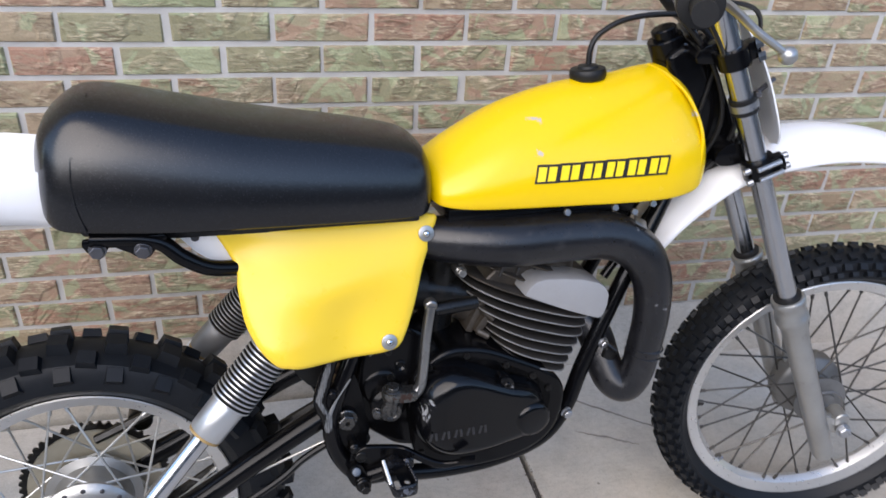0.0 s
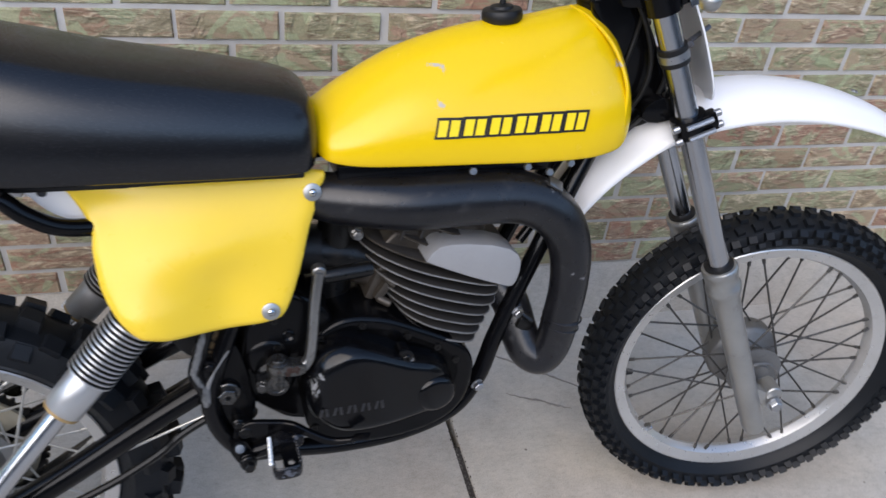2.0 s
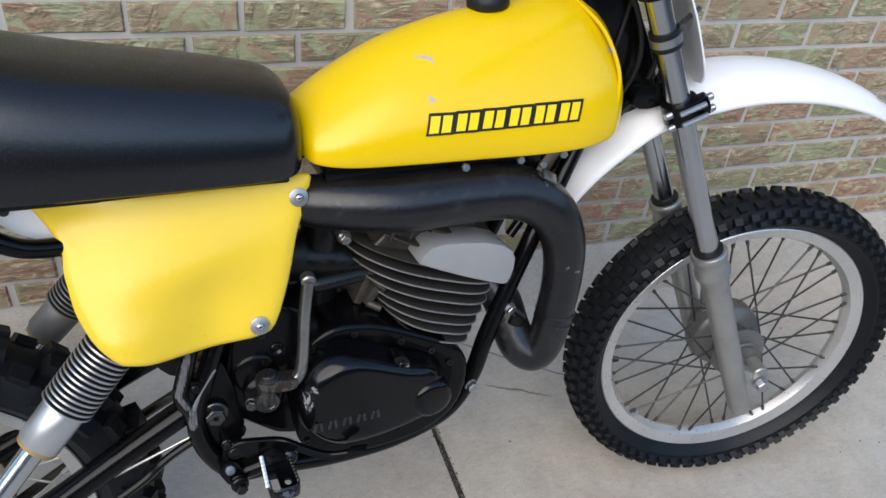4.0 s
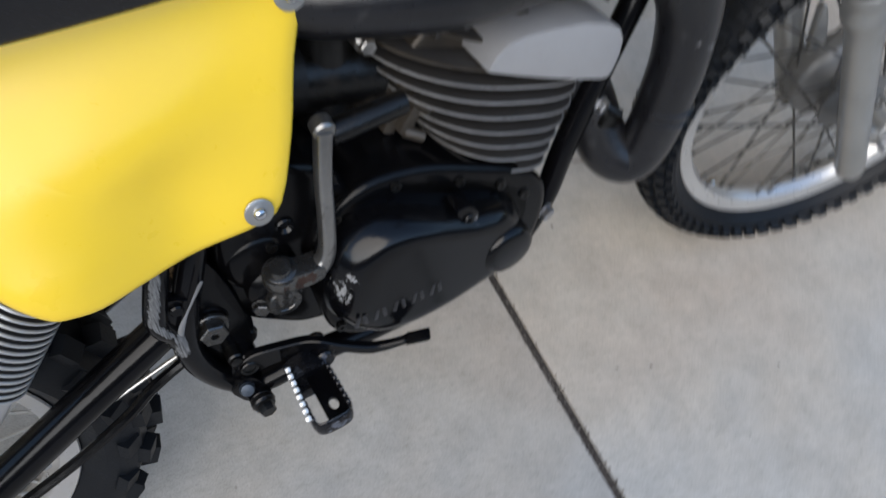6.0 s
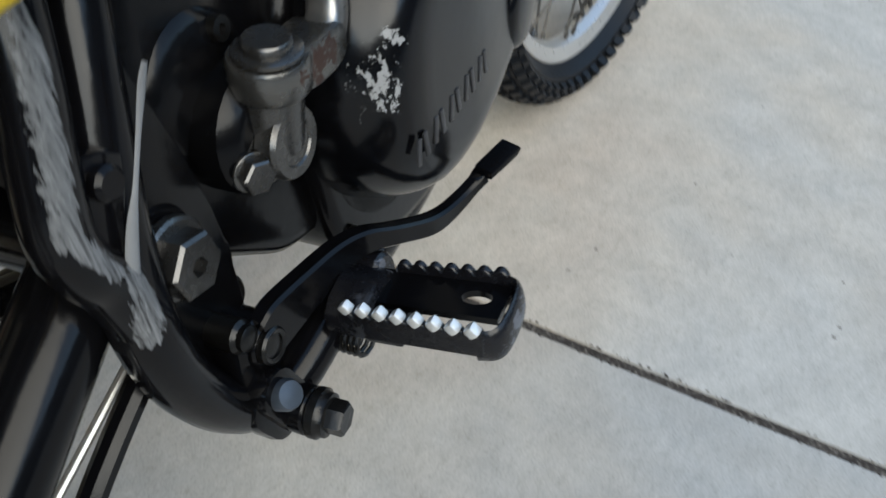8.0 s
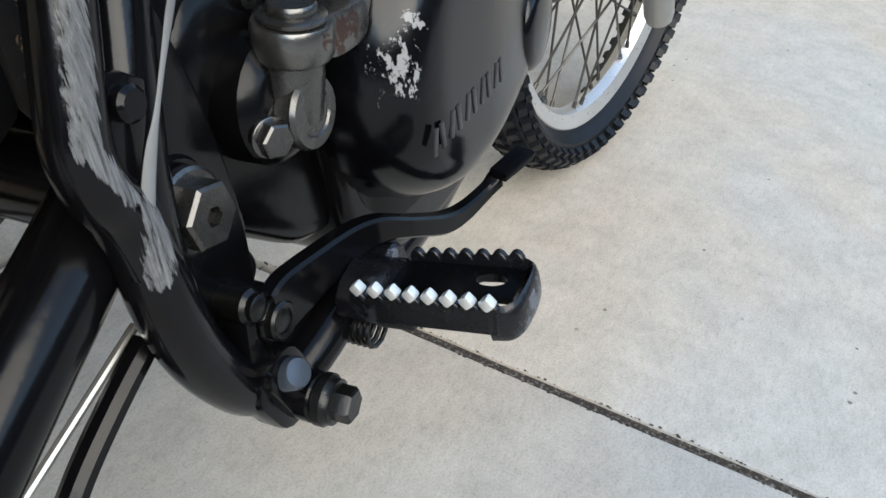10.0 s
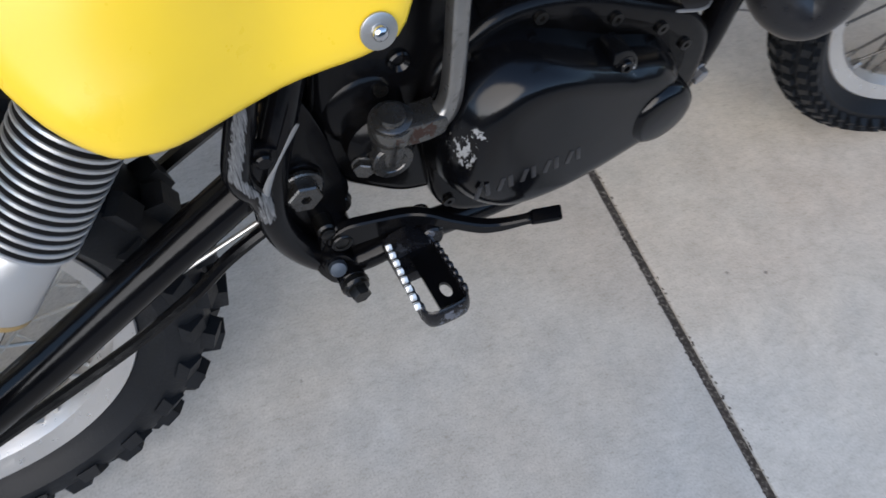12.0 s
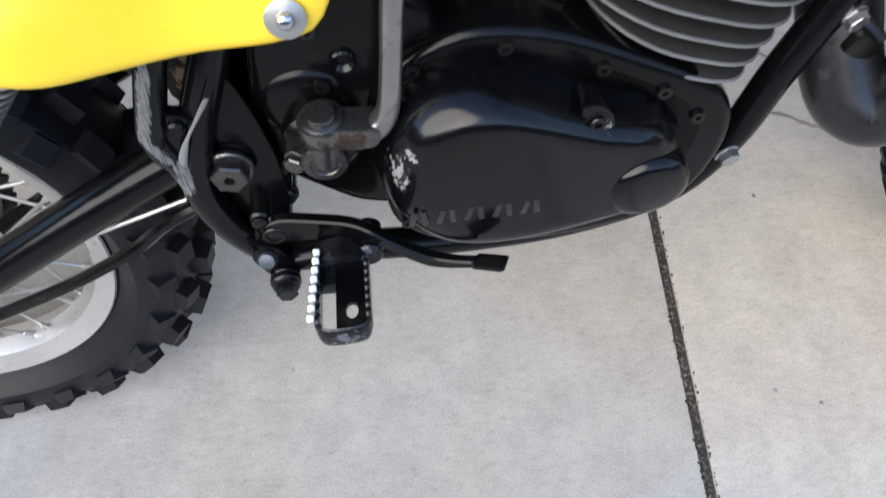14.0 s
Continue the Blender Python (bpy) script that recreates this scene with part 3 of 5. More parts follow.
for i in range(6):
    u0, u1 = i / 6, (i + 0.985) / 6
    x0, x1 = 0.7275 + 0.2235 * u0, 0.7275 + 0.2235 * u1
    z0, z1 = 0.926 + 0.003 * u0, 0.9545 + 0.0055 * u0
    block_of = part("mark", on_flank(slanted(x0, x1, z0, z1), 0.0016), INK, tank, "plain dark block of a worn decal")
    w = x1 - x0
    for p, q in ((0.10, 0.45), (0.56, 0.90)):
        part("mark_bar", on_flank(slanted(x0 + w * p, x0 + w * q, z0 + 0.0035, z1 - 0.0035, 0.0045), 0.0023), DECAL, tank)


# side panel: a thin moulded yellow plastic shield
PANEL = [(0.249, 0.887), (0.284, 0.885), (0.431, 0.881), (0.566, 0.878), (0.581, 0.864), (0.557, 0.804), (0.54, 0.746), (0.516, 0.689), (0.493, 0.677), (0.457, 0.675), (0.413, 0.677), (0.382, 0.680), (0.356, 0.683), (0.336, 0.688), (0.321, 0.693), (0.303, 0.711), (0.289, 0.734), (0.281, 0.756), (0.278, 0.779), (0.276, 0.801), (0.277, 0.824), (0.262, 0.857)]


def panel_y(x, z, s):
    y = -0.080 - (0.868 - z) * 0.262
    y -= 0.036 * math.exp(-((x - 0.328) / 0.075) ** 2) * min(1.0, max(0.0, (0.84 - z) / 0.12))
    edge = max(0.0, (s - 0.88) / 0.12)
    y += 0.006 * edge ** 2
    y -= 0.019 * math.exp(-((x - 0.415) / 0.085) ** 2 - ((z - 0.795) / 0.045) ** 2)
    y += 0.0045 * math.exp(-((x - 0.44) / 0.03) ** 2 - ((z - 0.725) / 0.055) ** 2)
    y += 0.010 * math.exp(-((x - 0.285) / 0.03) ** 2 - ((z - 0.85) / 0.035) ** 2)
    return y


panel = part("side_panel", dome(spline(PANEL, 3, True), panel_y, None, (1.0, 0.985, 0.965, 0.94, 0.9, 0.82, 0.72, 0.6, 0.48, 0.36, 0.24, 0.12, 0.03), 0.006), YELLOW_PLASTIC, bike, "yellow plastic side panel with two washered bolts", angle=70)
for c in ((0.563, -0.0855, 0.852), (0.494, -0.1272, 0.6945)):
    w = part("washer", lathe([(0.011, 0), (0.0125, 0.0006), (0.0125, 0.002), (0.011, 0.0026)], c, (0, -1, 0.25), 24), ALLOY, panel)
    part("bolt", lathe([(0.0056, 0), (0.0056, 0.003), (0.004, 0.0052), (0.002, 0.0058)], (c[0], c[1] - 0.002, c[2] + 0.0005), (0, -1, 0.25), 16), CHROME, panel)
white = part("inner_panel", prism(spline([(0.196, 0.888), (0.26, 0.886), (0.30, 0.86), (0.30, 0.81), (0.272, 0.822), (0.236, 0.836), (0.21, 0.862)], 3, True), -0.062, -0.054, 0.003), WHITE_PLASTIC, bike, "white plastic inner panel")
part("screw", lathe([(0.006, 0), (0.006, 0.002), (0.004, 0.004), (0.0015, 0.004)], (0.224, -0.062, 0.870), OUT, 14), DARK_STEEL, white)


# fenders
def fender(centre, half, rise, drop, thick=0.003):
    """A trough through the points (x, z): half widths, crown rise and the drop of its edges."""
    c = spline([(x, z, h, r, d) for (x, z), h, r, d in zip(centre, half, rise, drop)], 7)
    rows = []
    for i, (x, z, h, r, d) in enumerate(c):
        t = c[min(i + 1, len(c) - 1)][:2] - c[max(i - 1, 0)][:2]
        t /= np.linalg.norm(t)
        nx, nz = -t[1], t[0]
        outer = [(-1.0, -d), (-0.985, -d * 0.35), (-0.9, 0.0), (-0.72, r * 0.55), (-0.4, r * 0.9), (0.0, r), (0.4, r * 0.9), (0.72, r * 0.55), (0.9, 0.0), (0.985, -d * 0.35), (1.0, -d)]
        loop = [Vector((x + nx * k, u * h, z + nz * k)) for u, k in outer] + [Vector((x + nx * (k - thick), u * (h - thick), z + nz * (k - thick))) for u, k in reversed(outer)]
        rows.append(loop)
    return loft(rows)


part("front_fender", fender([(0.985, 0.715), (1.012, 0.772), (1.045, 0.822), (1.085, 0.866), (1.138, 0.905), (1.21, 0.930), (1.29, 0.943), (1.38, 0.940), (1.46, 0.925), (1.53, 0.902), (1.60, 0.868), (1.66, 0.83)],
                            [0.066, 0.072, 0.078, 0.082, 0.083, 0.082, 0.078, 0.071, 0.062, 0.052, 0.036, 0.018], [0.022, 0.025, 0.027, 0.028, 0.028, 0.029, 0.029, 0.027, 0.024, 0.019, 0.012, 0.005],
                            [0.010, 0.011, 0.011, 0.012, 0.011, 0.011, 0.011, 0.010, 0.009, 0.007, 0.005, 0.003]), WHITE_PLASTIC, bike, "white plastic front fender", STEER, 60)
for c in ((1.545, -0.03, 0.918), (1.48, 0.02, 0.948)):
    part("fender_screw", lathe([(0.006, 0), (0.006, 0.002), (0.004, 0.0035), (0.001, 0.0035)], c, (0.3, 0, 1), 14), STEEL, bike, "", STEER)
part("rear_fender", fender([(0.20, 0.875), (0.10, 0.905), (0.0, 0.928), (-0.12, 0.935), (-0.25, 0.915), (-0.38, 0.87)], [0.06, 0.08, 0.095, 0.102, 0.1, 0.085], [0.03] * 6,
                           [0.05, 0.06, 0.065, 0.06, 0.05, 0.03]), WHITE_PLASTIC, bike, "white plastic rear fender", None, 60)


# ---- wheels ----
def tyre_mesh(r_rim, r_out, half, knob):
    """The carcass of a tyre."""
    h = r_out - r_rim
    body = r_out - knob
    prof = [(r_rim - 0.008, half * 0.36), (r_rim + 0.002, half * 0.44), (r_rim + 0.012, half * 0.66), (r_rim + 0.3 * (body - r_rim), half * 0.88), (r_rim + 0.58 * (body - r_rim), half * 0.92), (r_rim + 0.8 * (body - r_rim), half * 0.78),
            (body - 0.06 * h, half * 0.45), (body, 0.0)]
    loop = prof + [(r, -y) for r, y in reversed(prof[:-1])]
    bm = ring([(r, y) for r, y in loop], (0, 0, 0), (0, 1, 0), 96)
    return bm


def tread(wheel_ob, r_rim, r_out, half, rows, count, knob, loose):
    """The rubber blocks of a tyre; rows: (lateral share, phase, length, width, height). loose: rows whose blocks are parts of their own."""
    h, body = r_out - r_rim, r_out - knob
    rest_v, rest_f = [], []
    for n_row, (share, phase, ln, wd, ht) in enumerate(rows):
        rng = random.Random(n_row)
        for variant in range(2):
            tilt = share * 1.05
            y = half * 0.93 * math.sin(tilt * 1.25)
            r = body - 0.008 - (h - knob) * 0.52 * (1 - math.cos(tilt * 1.25))
            up, along = Vector((0, math.sin(tilt), math.cos(tilt))), Vector((1, 0, 0))
            al = (along + up.cross(along) * rng.uniform(-0.12, 0.12)).normalized()
            sd = up.cross(al)
            c = Vector((0, y, r))
            v = []
            for top, sh in ((0, 1.14), (1, 0.9)):
                for sx, sy in ((-1, -1), (1, -1), (1, 1), (-1, 1)):
                    v.append(c + al * sx * ln / 2 * sh + sd * sy * wd / 2 * sh + up * (ht * top + 0.006 * top - 0.002))
            f = [(3, 2, 1, 0), (4, 5, 6, 7), (0, 1, 5, 4), (1, 2, 6, 5), (2, 3, 7, 6), (3, 0, 4, 7)]
            me = None
            if n_row in loose:
                me = bpy.data.meshes.new("tread_block")
                me.from_pydata([tuple(p) for p in v], [], f)
                me.materials.append(RUBBER)
            for k in range(variant, count, 2):
                turn = Matrix.Rotation(2 * math.pi * (k + phase) / count, 4, "Y")
                if me:
                    part("tread_block", me, None, wheel_ob, "", turn)
                else:
                    n0 = len(rest_v)
                    rest_v += [tuple(turn @ p) for p in v]
                    rest_f += [tuple(n0 + i for i in q) for q in f]
    if rest_v:
        me = bpy.data.meshes.new("tread")
        me.from_pydata(rest_v, [], rest_f)
        tagged(part("tread", me, RUBBER, wheel_ob), kind="stuff")


def wheel(name, label, centre, at, r_rim, half_rim, tyre, hub_bm, hub_mat, flange, hub_r, turn0, spoke_mat):
    prof = [(r_rim - 0.025, -0.36 * half_rim), (r_rim - 0.021, -0.66 * half_rim), (r_rim - 0.006, -0.90 * half_rim), (r_rim, -half_rim), (r_rim + 0.002, -0.94 * half_rim), (r_rim - 0.001, -0.8 * half_rim),
            (r_rim - 0.012, -0.66 * half_rim), (r_rim - 0.012, 0.66 * half_rim), (r_rim - 0.001, 0.8 * half_rim), (r_rim + 0.002, 0.94 * half_rim), (r_rim, half_rim), (r_rim - 0.006, 0.90 * half_rim),
            (r_rim - 0.021, 0.66 * half_rim), (r_rim - 0.025, 0.36 * half_rim), (r_rim - 0.029, 0.0)]
    w = part(name, ring(prof, (0, 0, 0), (0, 1, 0), 96), RIM, bike, label, at @ Matrix.Translation(centre), 30)
    part("tyre", tyre, RUBBER, w, "black knobbly tyre", None, 30)
    hub = part("hub", hub_bm, hub_mat, w, "grey cast hub", None, 40)
    made = {}
    k = 0
    for i in range(9):
        for s in (-1, 1):
            for lead in (-1, 1):
                key = (s, lead)
                if key not in made:
                    a0, a1 = 0.0, lead * radians(52)
                    p0 = Vector((hub_r * math.sin(a0), s * flange, hub_r * math.cos(a0)))
                    p1 = Vector(((r_rim - 0.026) * math.sin(a1), s * 0.006, (r_rim - 0.026) * math.cos(a1)))
                    d = (p1 - p0).normalized()
                    made[key] = finish(join(rod(p0, p1, 0.0021, 7), rod(p1 - d * 0.012, p1 + d * 0.002, 0.0036, 8)))
                    made[key].materials.append(spoke_mat)
                part("spoke", made[key], None, w, "", Matrix.Rotation(radians(turn0 + i * 40 + (20 if s > 0 else 0) + (10 if lead > 0 else 0)), 4, "Y"))
                k += 1
    return w, hub


FRONT_ROWS = [(0.0, 0.0, 0.015, 0.020, 0.009), (0.42, 0.5, 0.015, 0.016, 0.010), (-0.42, 0.5, 0.015, 0.016, 0.010), (0.78, 0.0, 0.016, 0.014, 0.010), (-0.78, 0.0, 0.016, 0.014, 0.010),
                                             (1.02, 0.5, 0.013, 0.010, 0.006), (-1.02, 0.5, 0.013, 0.010, 0.006)]
front_tyre = tyre_mesh(0.276, 0.352, 0.046, 0.010)
fh = join(lathe([(0.02, -0.058), (0.026, -0.056), (0.028, -0.046), (0.05, -0.042), (0.056, -0.040), (0.056, -0.036), (0.042, -0.030), (0.040, -0.01), (0.062, 0.004), (0.070, 0.008), (0.073, 0.014), (0.073, 0.044), (0.066, 0.048), (0.03, 0.052), (0.02, 0.052)], (0, 0, 0), (0, 1, 0), 40),
          ring([(0.034, -0.062), (0.038, -0.064), (0.040, -0.060), (0.036, -0.058)], (0, 0, 0), (0, 1, 0), 36))
front, _ = wheel("front_wheel", "spoked front wheel with a polished alloy rim", (1.446, 0.018, 0.3735), STEER, 0.277, 0.023, front_tyre, fh, HUB_ALLOY, 0.036, 0.056, 4, SPOKE)
tread(front, 0.276, 0.352, 0.046, FRONT_ROWS, 66, 0.010, (0, 2, 4, 6))
part("valve", rod((-0.262, -0.002, -0.03), (-0.235, -0.002, -0.027), 0.005, 10), SOFT_RUBBER, front)
part("rim_lock", rod((-0.175, -0.004, -0.19), (-0.163, -0.004, -0.178), 0.006, 6), CHROME, front)

REAR_ROWS = [(0.2, 0.0, 0.032, 0.026, 0.021), (-0.2, 0.0, 0.032, 0.026, 0.021), (0.55, 0.5, 0.029, 0.024, 0.015), (-0.55, 0.5, 0.029, 0.024, 0.015), (0.86, 0.05, 0.026, 0.024, 0.007), (-0.86, 0.05, 0.026, 0.024, 0.007)]
rear_tyre = tyre_mesh(0.239, 0.343, 0.059, 0.019)
rh = lathe([(0.02, -0.066), (0.03, -0.064), (0.034, -0.056), (0.068, -0.052), (0.080, -0.046), (0.084, -0.042), (0.084, -0.036), (0.076, -0.032), (0.070, -0.02), (0.066, 0.0), (0.066, 0.03), (0.080, 0.036), (0.080, 0.042), (0.05, 0.046), (0.02, 0.048)], (0, 0, 0), (0, 1, 0), 48)
rear, rear_hub = wheel("rear_wheel", "spoked rear wheel with a polished alloy rim", (0.006, 0.024, 0.358), Matrix(), 0.2395, 0.032, rear_tyre, rh, ALLOY, 0.038, 0.080, 9, BRIGHT_SPOKE)
tread(rear, 0.239, 0.343, 0.057, REAR_ROWS, 25, 0.019, tuple(range(6)))
part("brake_plate", lathe([(0.060, 0.0), (0.062, 0.001), (0.058, 0.004), (0.040, 0.006), (0.036, 0.010), (0.020, 0.011)], (0, -0.0525, 0), OUT, 40), DARK_STEEL, rear, "dark brake plate")
for k in range(16):
    a = 2 * math.pi * k / 16
    part("rivet", lathe([(0.004, 0), (0.004, 0.0015), (0.002, 0.0025)], (0.0745 * math.sin(a), -0.0485, 0.0745 * math.cos(a)), OUT, 10), DARK_STEEL, rear)
teeth = []
for k in range(52 * 4):
    a = 2 * math.pi * k / (52 * 4)
    teeth.append((0.120 + (0.006 if k % 4 in (1, 2) else 0.0), a))
outer = [(r * math.sin(a), r * math.cos(a)) for r, a in teeth]
inner = [(0.110 * math.sin(a), 0.110 * math.cos(a)) for _, a in teeth]
bm = loft([[Vector((x, 0.070, z)) for x, z in inner], [Vector((x, 0.070, z)) for x, z in outer], [Vector((x, 0.076, z)) for x, z in outer], [Vector((x, 0.076, z)) for x, z in inner], [Vector((x, 0.070, z)) for x, z in inner]], False)
part("sprocket", bm, GRIME, rear, "dark toothed chain sprocket")
part("sprocket_carrier", lathe([(0.111, 0.064), (0.112, 0.066), (0.112, 0.070), (0.03, 0.070), (0.03, 0.064)], (0, 0, 0), (0, 1, 0), 40), BEIGE, rear)


# ---- fork and bars, built straight ahead and then turned with the steering ----
def leg(z, y=-0.088, ahead=0.0):
    return Vector((1.112 + (1.024 - z) * 0.445 + ahead * math.cos(RAKE), y, z + ahead * math.sin(RAKE)))


AXIS = (leg(0.5) - leg(0.9)).normalized()
for y, side in ((-0.088, "near"), (0.088, "far")):
    tube = part("fork_tube", rod(leg(1.21, y), leg(0.6, y), 0.0185, 28), STANCHION, bike, "grey chromed fork tube", STEER)
    part("cap", hexagon(leg(1.208, y), -AXIS, 0.016, 0.012), STEEL, tube)
    top = leg(0.672, y)
    n = (leg(0.286, y) - top).length
    slider = part("fork_slider", lathe([(0.020, -0.002), (0.029, 0.0), (0.031, 0.003), (0.031, 0.012), (0.029, 0.015), (0.0285, 0.038), (0.031, 0.042), (0.0305, 0.054), (0.0255, 0.064), (0.0235, 0.1), (0.0225, 0.25), (0.0225, n - 0.012), (0.0195, n)], top, AXIS, 28), ALLOY, bike, "grey alloy fork slider", STEER)
    part("lug", join(rod(leg(0.363, y * 0.72, 0.047), leg(0.363, y * 1.16, 0.047), 0.0165, 20), block(leg(0.362, y, 0.026), (0.05, 0.024, 0.03), 0.004, (0, 25, 0))), ALLOY, slider)
    part("dust_seal", lathe([(0.0195, 0), (0.025, 0.002), (0.025, 0.008), (0.0195, 0.009)], top - AXIS * 0.008, AXIS, 24), SOFT_RUBBER, slider)
    part("upper_clamp", join(lathe([(0.0195, 0), (0.026, 0.002), (0.026, 0.032), (0.0195, 0.034)], leg(1.13, y), AXIS, 24), block(leg(1.115, y, 0.03), (0.022, 0.022, 0.03), 0.003, (0, -25, 0))), FRAME, bike, "black upper fork clamp", STEER)
    part("lower_clamp", join(lathe([(0.0195, 0), (0.027, 0.002), (0.027, 0.034), (0.0195, 0.036)], leg(0.948, y), AXIS, 24), block(leg(0.931, y - 0.012 * (1 if y > 0 else -1) * -1, 0.012), (0.054, 0.02, 0.03), 0.004, (0, -25, 0))), FRAME, bike, "black lower fork clamp", STEER)
    sgn = -1 if y < 0 else 1
    for z in (1.122, 1.102):
        part("clamp_bolt", hexagon(leg(z, y + sgn * 0.008, 0.036), (math.cos(RAKE), sgn * 0.5, math.sin(RAKE)), 0.008, 0.008, 0.0095), ZINC, bike, "", STEER)
    for z, ah in ((0.940, 0.034), (0.922, 0.034), (0.938, -0.018), (0.918, -0.018)):
        part("clamp_bolt", rod(leg(z, y + sgn * 0.016, ah), leg(z, y + sgn * 0.016, ah + (0.012 if ah > 0 else -0.012)), 0.0058, 12), STEEL, bike, "", STEER)
    for z in (0.939, 0.922):
        part("clamp_stud", rod(leg(z, y + sgn * 0.028, -0.012), leg(z, y + sgn * 0.028, 0.03), 0.0042, 8), STEEL, bike, "", STEER)
    band = part("hose_band", lathe([(0.0195, 0), (0.022, 0.001), (0.022, 0.028), (0.0195, 0.029)], leg(1.052, y), AXIS, 24), SOFT_RUBBER, bike, "black rubber band with a steel strap", STEER)
    part("strap", lathe([(0.022, 0), (0.0232, 0.0005), (0.0232, 0.0115), (0.022, 0.012)], leg(1.044, y), AXIS, 24), STEEL, band)
    part("strap_screw", rod(leg(1.048, y - 0.012, 0.022), leg(1.044, y + 0.008, 0.028), 0.005, 10), DARK_STEEL, band)
part("steering_stem", rod((0.985, 0, 1.14), (1.085, 0, 0.91), 0.021, 20), FRAME, bike, "", STEER)
part("top_yoke", prism(spline([(1.02, 1.12), (1.05, 1.135), (1.082, 1.115), (1.082, 1.095), (1.05, 1.10), (1.02, 1.10)], 2, True), -0.078, 0.078, 0.006), FRAME, bike, "black top yoke", STEER)
part("bottom_yoke", prism(spline([(1.085, 0.950), (1.11, 0.968), (1.14, 0.958), (1.145, 0.938), (1.11, 0.925), (1.085, 0.93)], 2, True), -0.075, 0.075, 0.006), FRAME, bike, "black bottom yoke", STEER)
part("head_gusset", prism(spline([(0.985, 1.10), (1.04, 1.12), (1.085, 1.06), (1.125, 0.98), (1.135, 0.93), (1.10, 0.905), (1.06, 0.905), (1.045, 0.95), (1.02, 1.02)], 2, True), -0.042, 0.042, 0.01, 3), FRAME, bike, "black steering head casting", STEER)
for pts in ([(0.99, -0.05, 1.17), (1.05, -0.062, 1.10), (1.085, -0.06, 1.02), (1.075, -0.055, 0.95), (1.02, -0.05, 0.89)], [(1.0, -0.03, 1.18), (1.07, -0.052, 1.11), (1.112, -0.058, 1.02), (1.10, -0.052, 0.94), (1.04, -0.05, 0.87)], [(1.02, 0.01, 1.19), (1.09, -0.045, 1.09), (1.13, -0.05, 1.0), (1.12, -0.045, 0.93)]):
    part("control_cable", sweep([(*q, 0.0042) for q in pts], 6, 8), SOFT_RUBBER, bike, "", STEER)
axle = part("front_axle", join(rod((1.4535, -0.108, 0.3635), (1.4535, 0.108, 0.3635), 0.0075, 14), hexagon((1.4535, -0.104, 0.3635), OUT, 0.0125, 0.011, 0.015)), STEEL, bike, "steel wheel axle with a hex nut", STEER)
part("brake_arm", prism(spline([(1.375, 0.505), (1.39, 0.50), (1.43, 0.40), (1.42, 0.385), (1.40, 0.39)], 3, True), 0.05, 0.064, 0.003), ALLOY, bike, "grey front brake arm", STEER)
# number plate ahead of the fork
plate_rows = []
for u in np.linspace(0, 1, 15):
    z = 0.925 + 0.225 * u
    half = 0.086 * (1 - (2 * u - 1) ** 4) ** 0.5 + 0.004
    plate_rows.append([(leg(z, 0, 0.047 - 0.018 * max(0.0, u - 0.55) + 0.005 * (1 - v * v)) + Vector((0, v * half, 0)) + Vector((d, 0, 0))) for v, d in [(k / 8 - 1, 0.0) for k in range(17)] + [(1 - k / 8, 0.003) for k in range(17)]])
part("number_plate", loft(plate_rows), WHITE_PLASTIC, bike, "blank white plastic front number plate", STEER, 50)
part("plate_stay", rod(leg(1.045, -0.085, 0.02), leg(1.045, -0.06, 0.066), 0.004, 8), DARK_STEEL, bike, "", STEER)

# handlebar, grips, throttle and lever
bar = [(0.965, -0.36, 1.232, 0.011), (0.925, -0.30, 1.228, 0.011), (0.975, -0.19, 1.222, 0.011), (0.995, -0.12, 1.20, 0.011), (1.02, -0.06, 1.16, 0.011), (1.025, 0.0, 1.155, 0.011)]
bar[0], bar[1] = (0.905, -0.335, 1.229, 0.011), (0.93, -0.25, 1.228, 0.011)
full = bar + [(x, -y, z, r) for x, y, z, r in reversed(bar[:-1])]
hb = part("handlebar", sweep(full, 6, 14), FRAME, bike, "black handlebar", STEER)
part("throttle_housing", lathe([(0.014, 0), (0.026, 0.002), (0.029, 0.006), (0.029, 0.034), (0.025, 0.04), (0.014, 0.042)], (0.9345, -0.235, 1.2275), (-0.28, -1, 0.0), 28), GRIME, hb, "black throttle housing")
part("grip", sweep([(0.931, -0.247, 1.228, 0.0165), (0.918, -0.295, 1.2285, 0.0155), (0.905, -0.338, 1.229, 0.0165)], 5, 18), SOFT_RUBBER, hb, "black rubber grip")
part("grip_flange", lathe([(0.016, 0), (0.030, 0.001), (0.030, 0.005), (0.016, 0.007)], (0.924, -0.277, 1.228), (-0.28, -1, 0), 28), SOFT_RUBBER, hb)
part("lever_perch", block((0.955, -0.20, 1.225), (0.05, 0.028, 0.026), 0.005, (0, 0, 12)), GRIME, hb)
lever = part("brake_lever", sweep([(0.975, -0.205, 1.225, 0.009), (0.985, -0.25, 1.215, 0.0092), (1.0, -0.285, 1.198, 0.0085), (1.022, -0.30, 1.183, 0.0075), (1.036, -0.302, 1.174, 0.007)], 6, 12, 0.7), ALLOY, hb, "bare alloy brake lever with a ball end")
part("ball_end", lathe([(0.002, -0.0125), (0.008, -0.010), (0.0125, -0.003), (0.0125, 0.003), (0.008, 0.010), (0.002, 0.0125)], (1.041, -0.302, 1.171), (0.8, 0, -0.6), 20), ALLOY, lever)
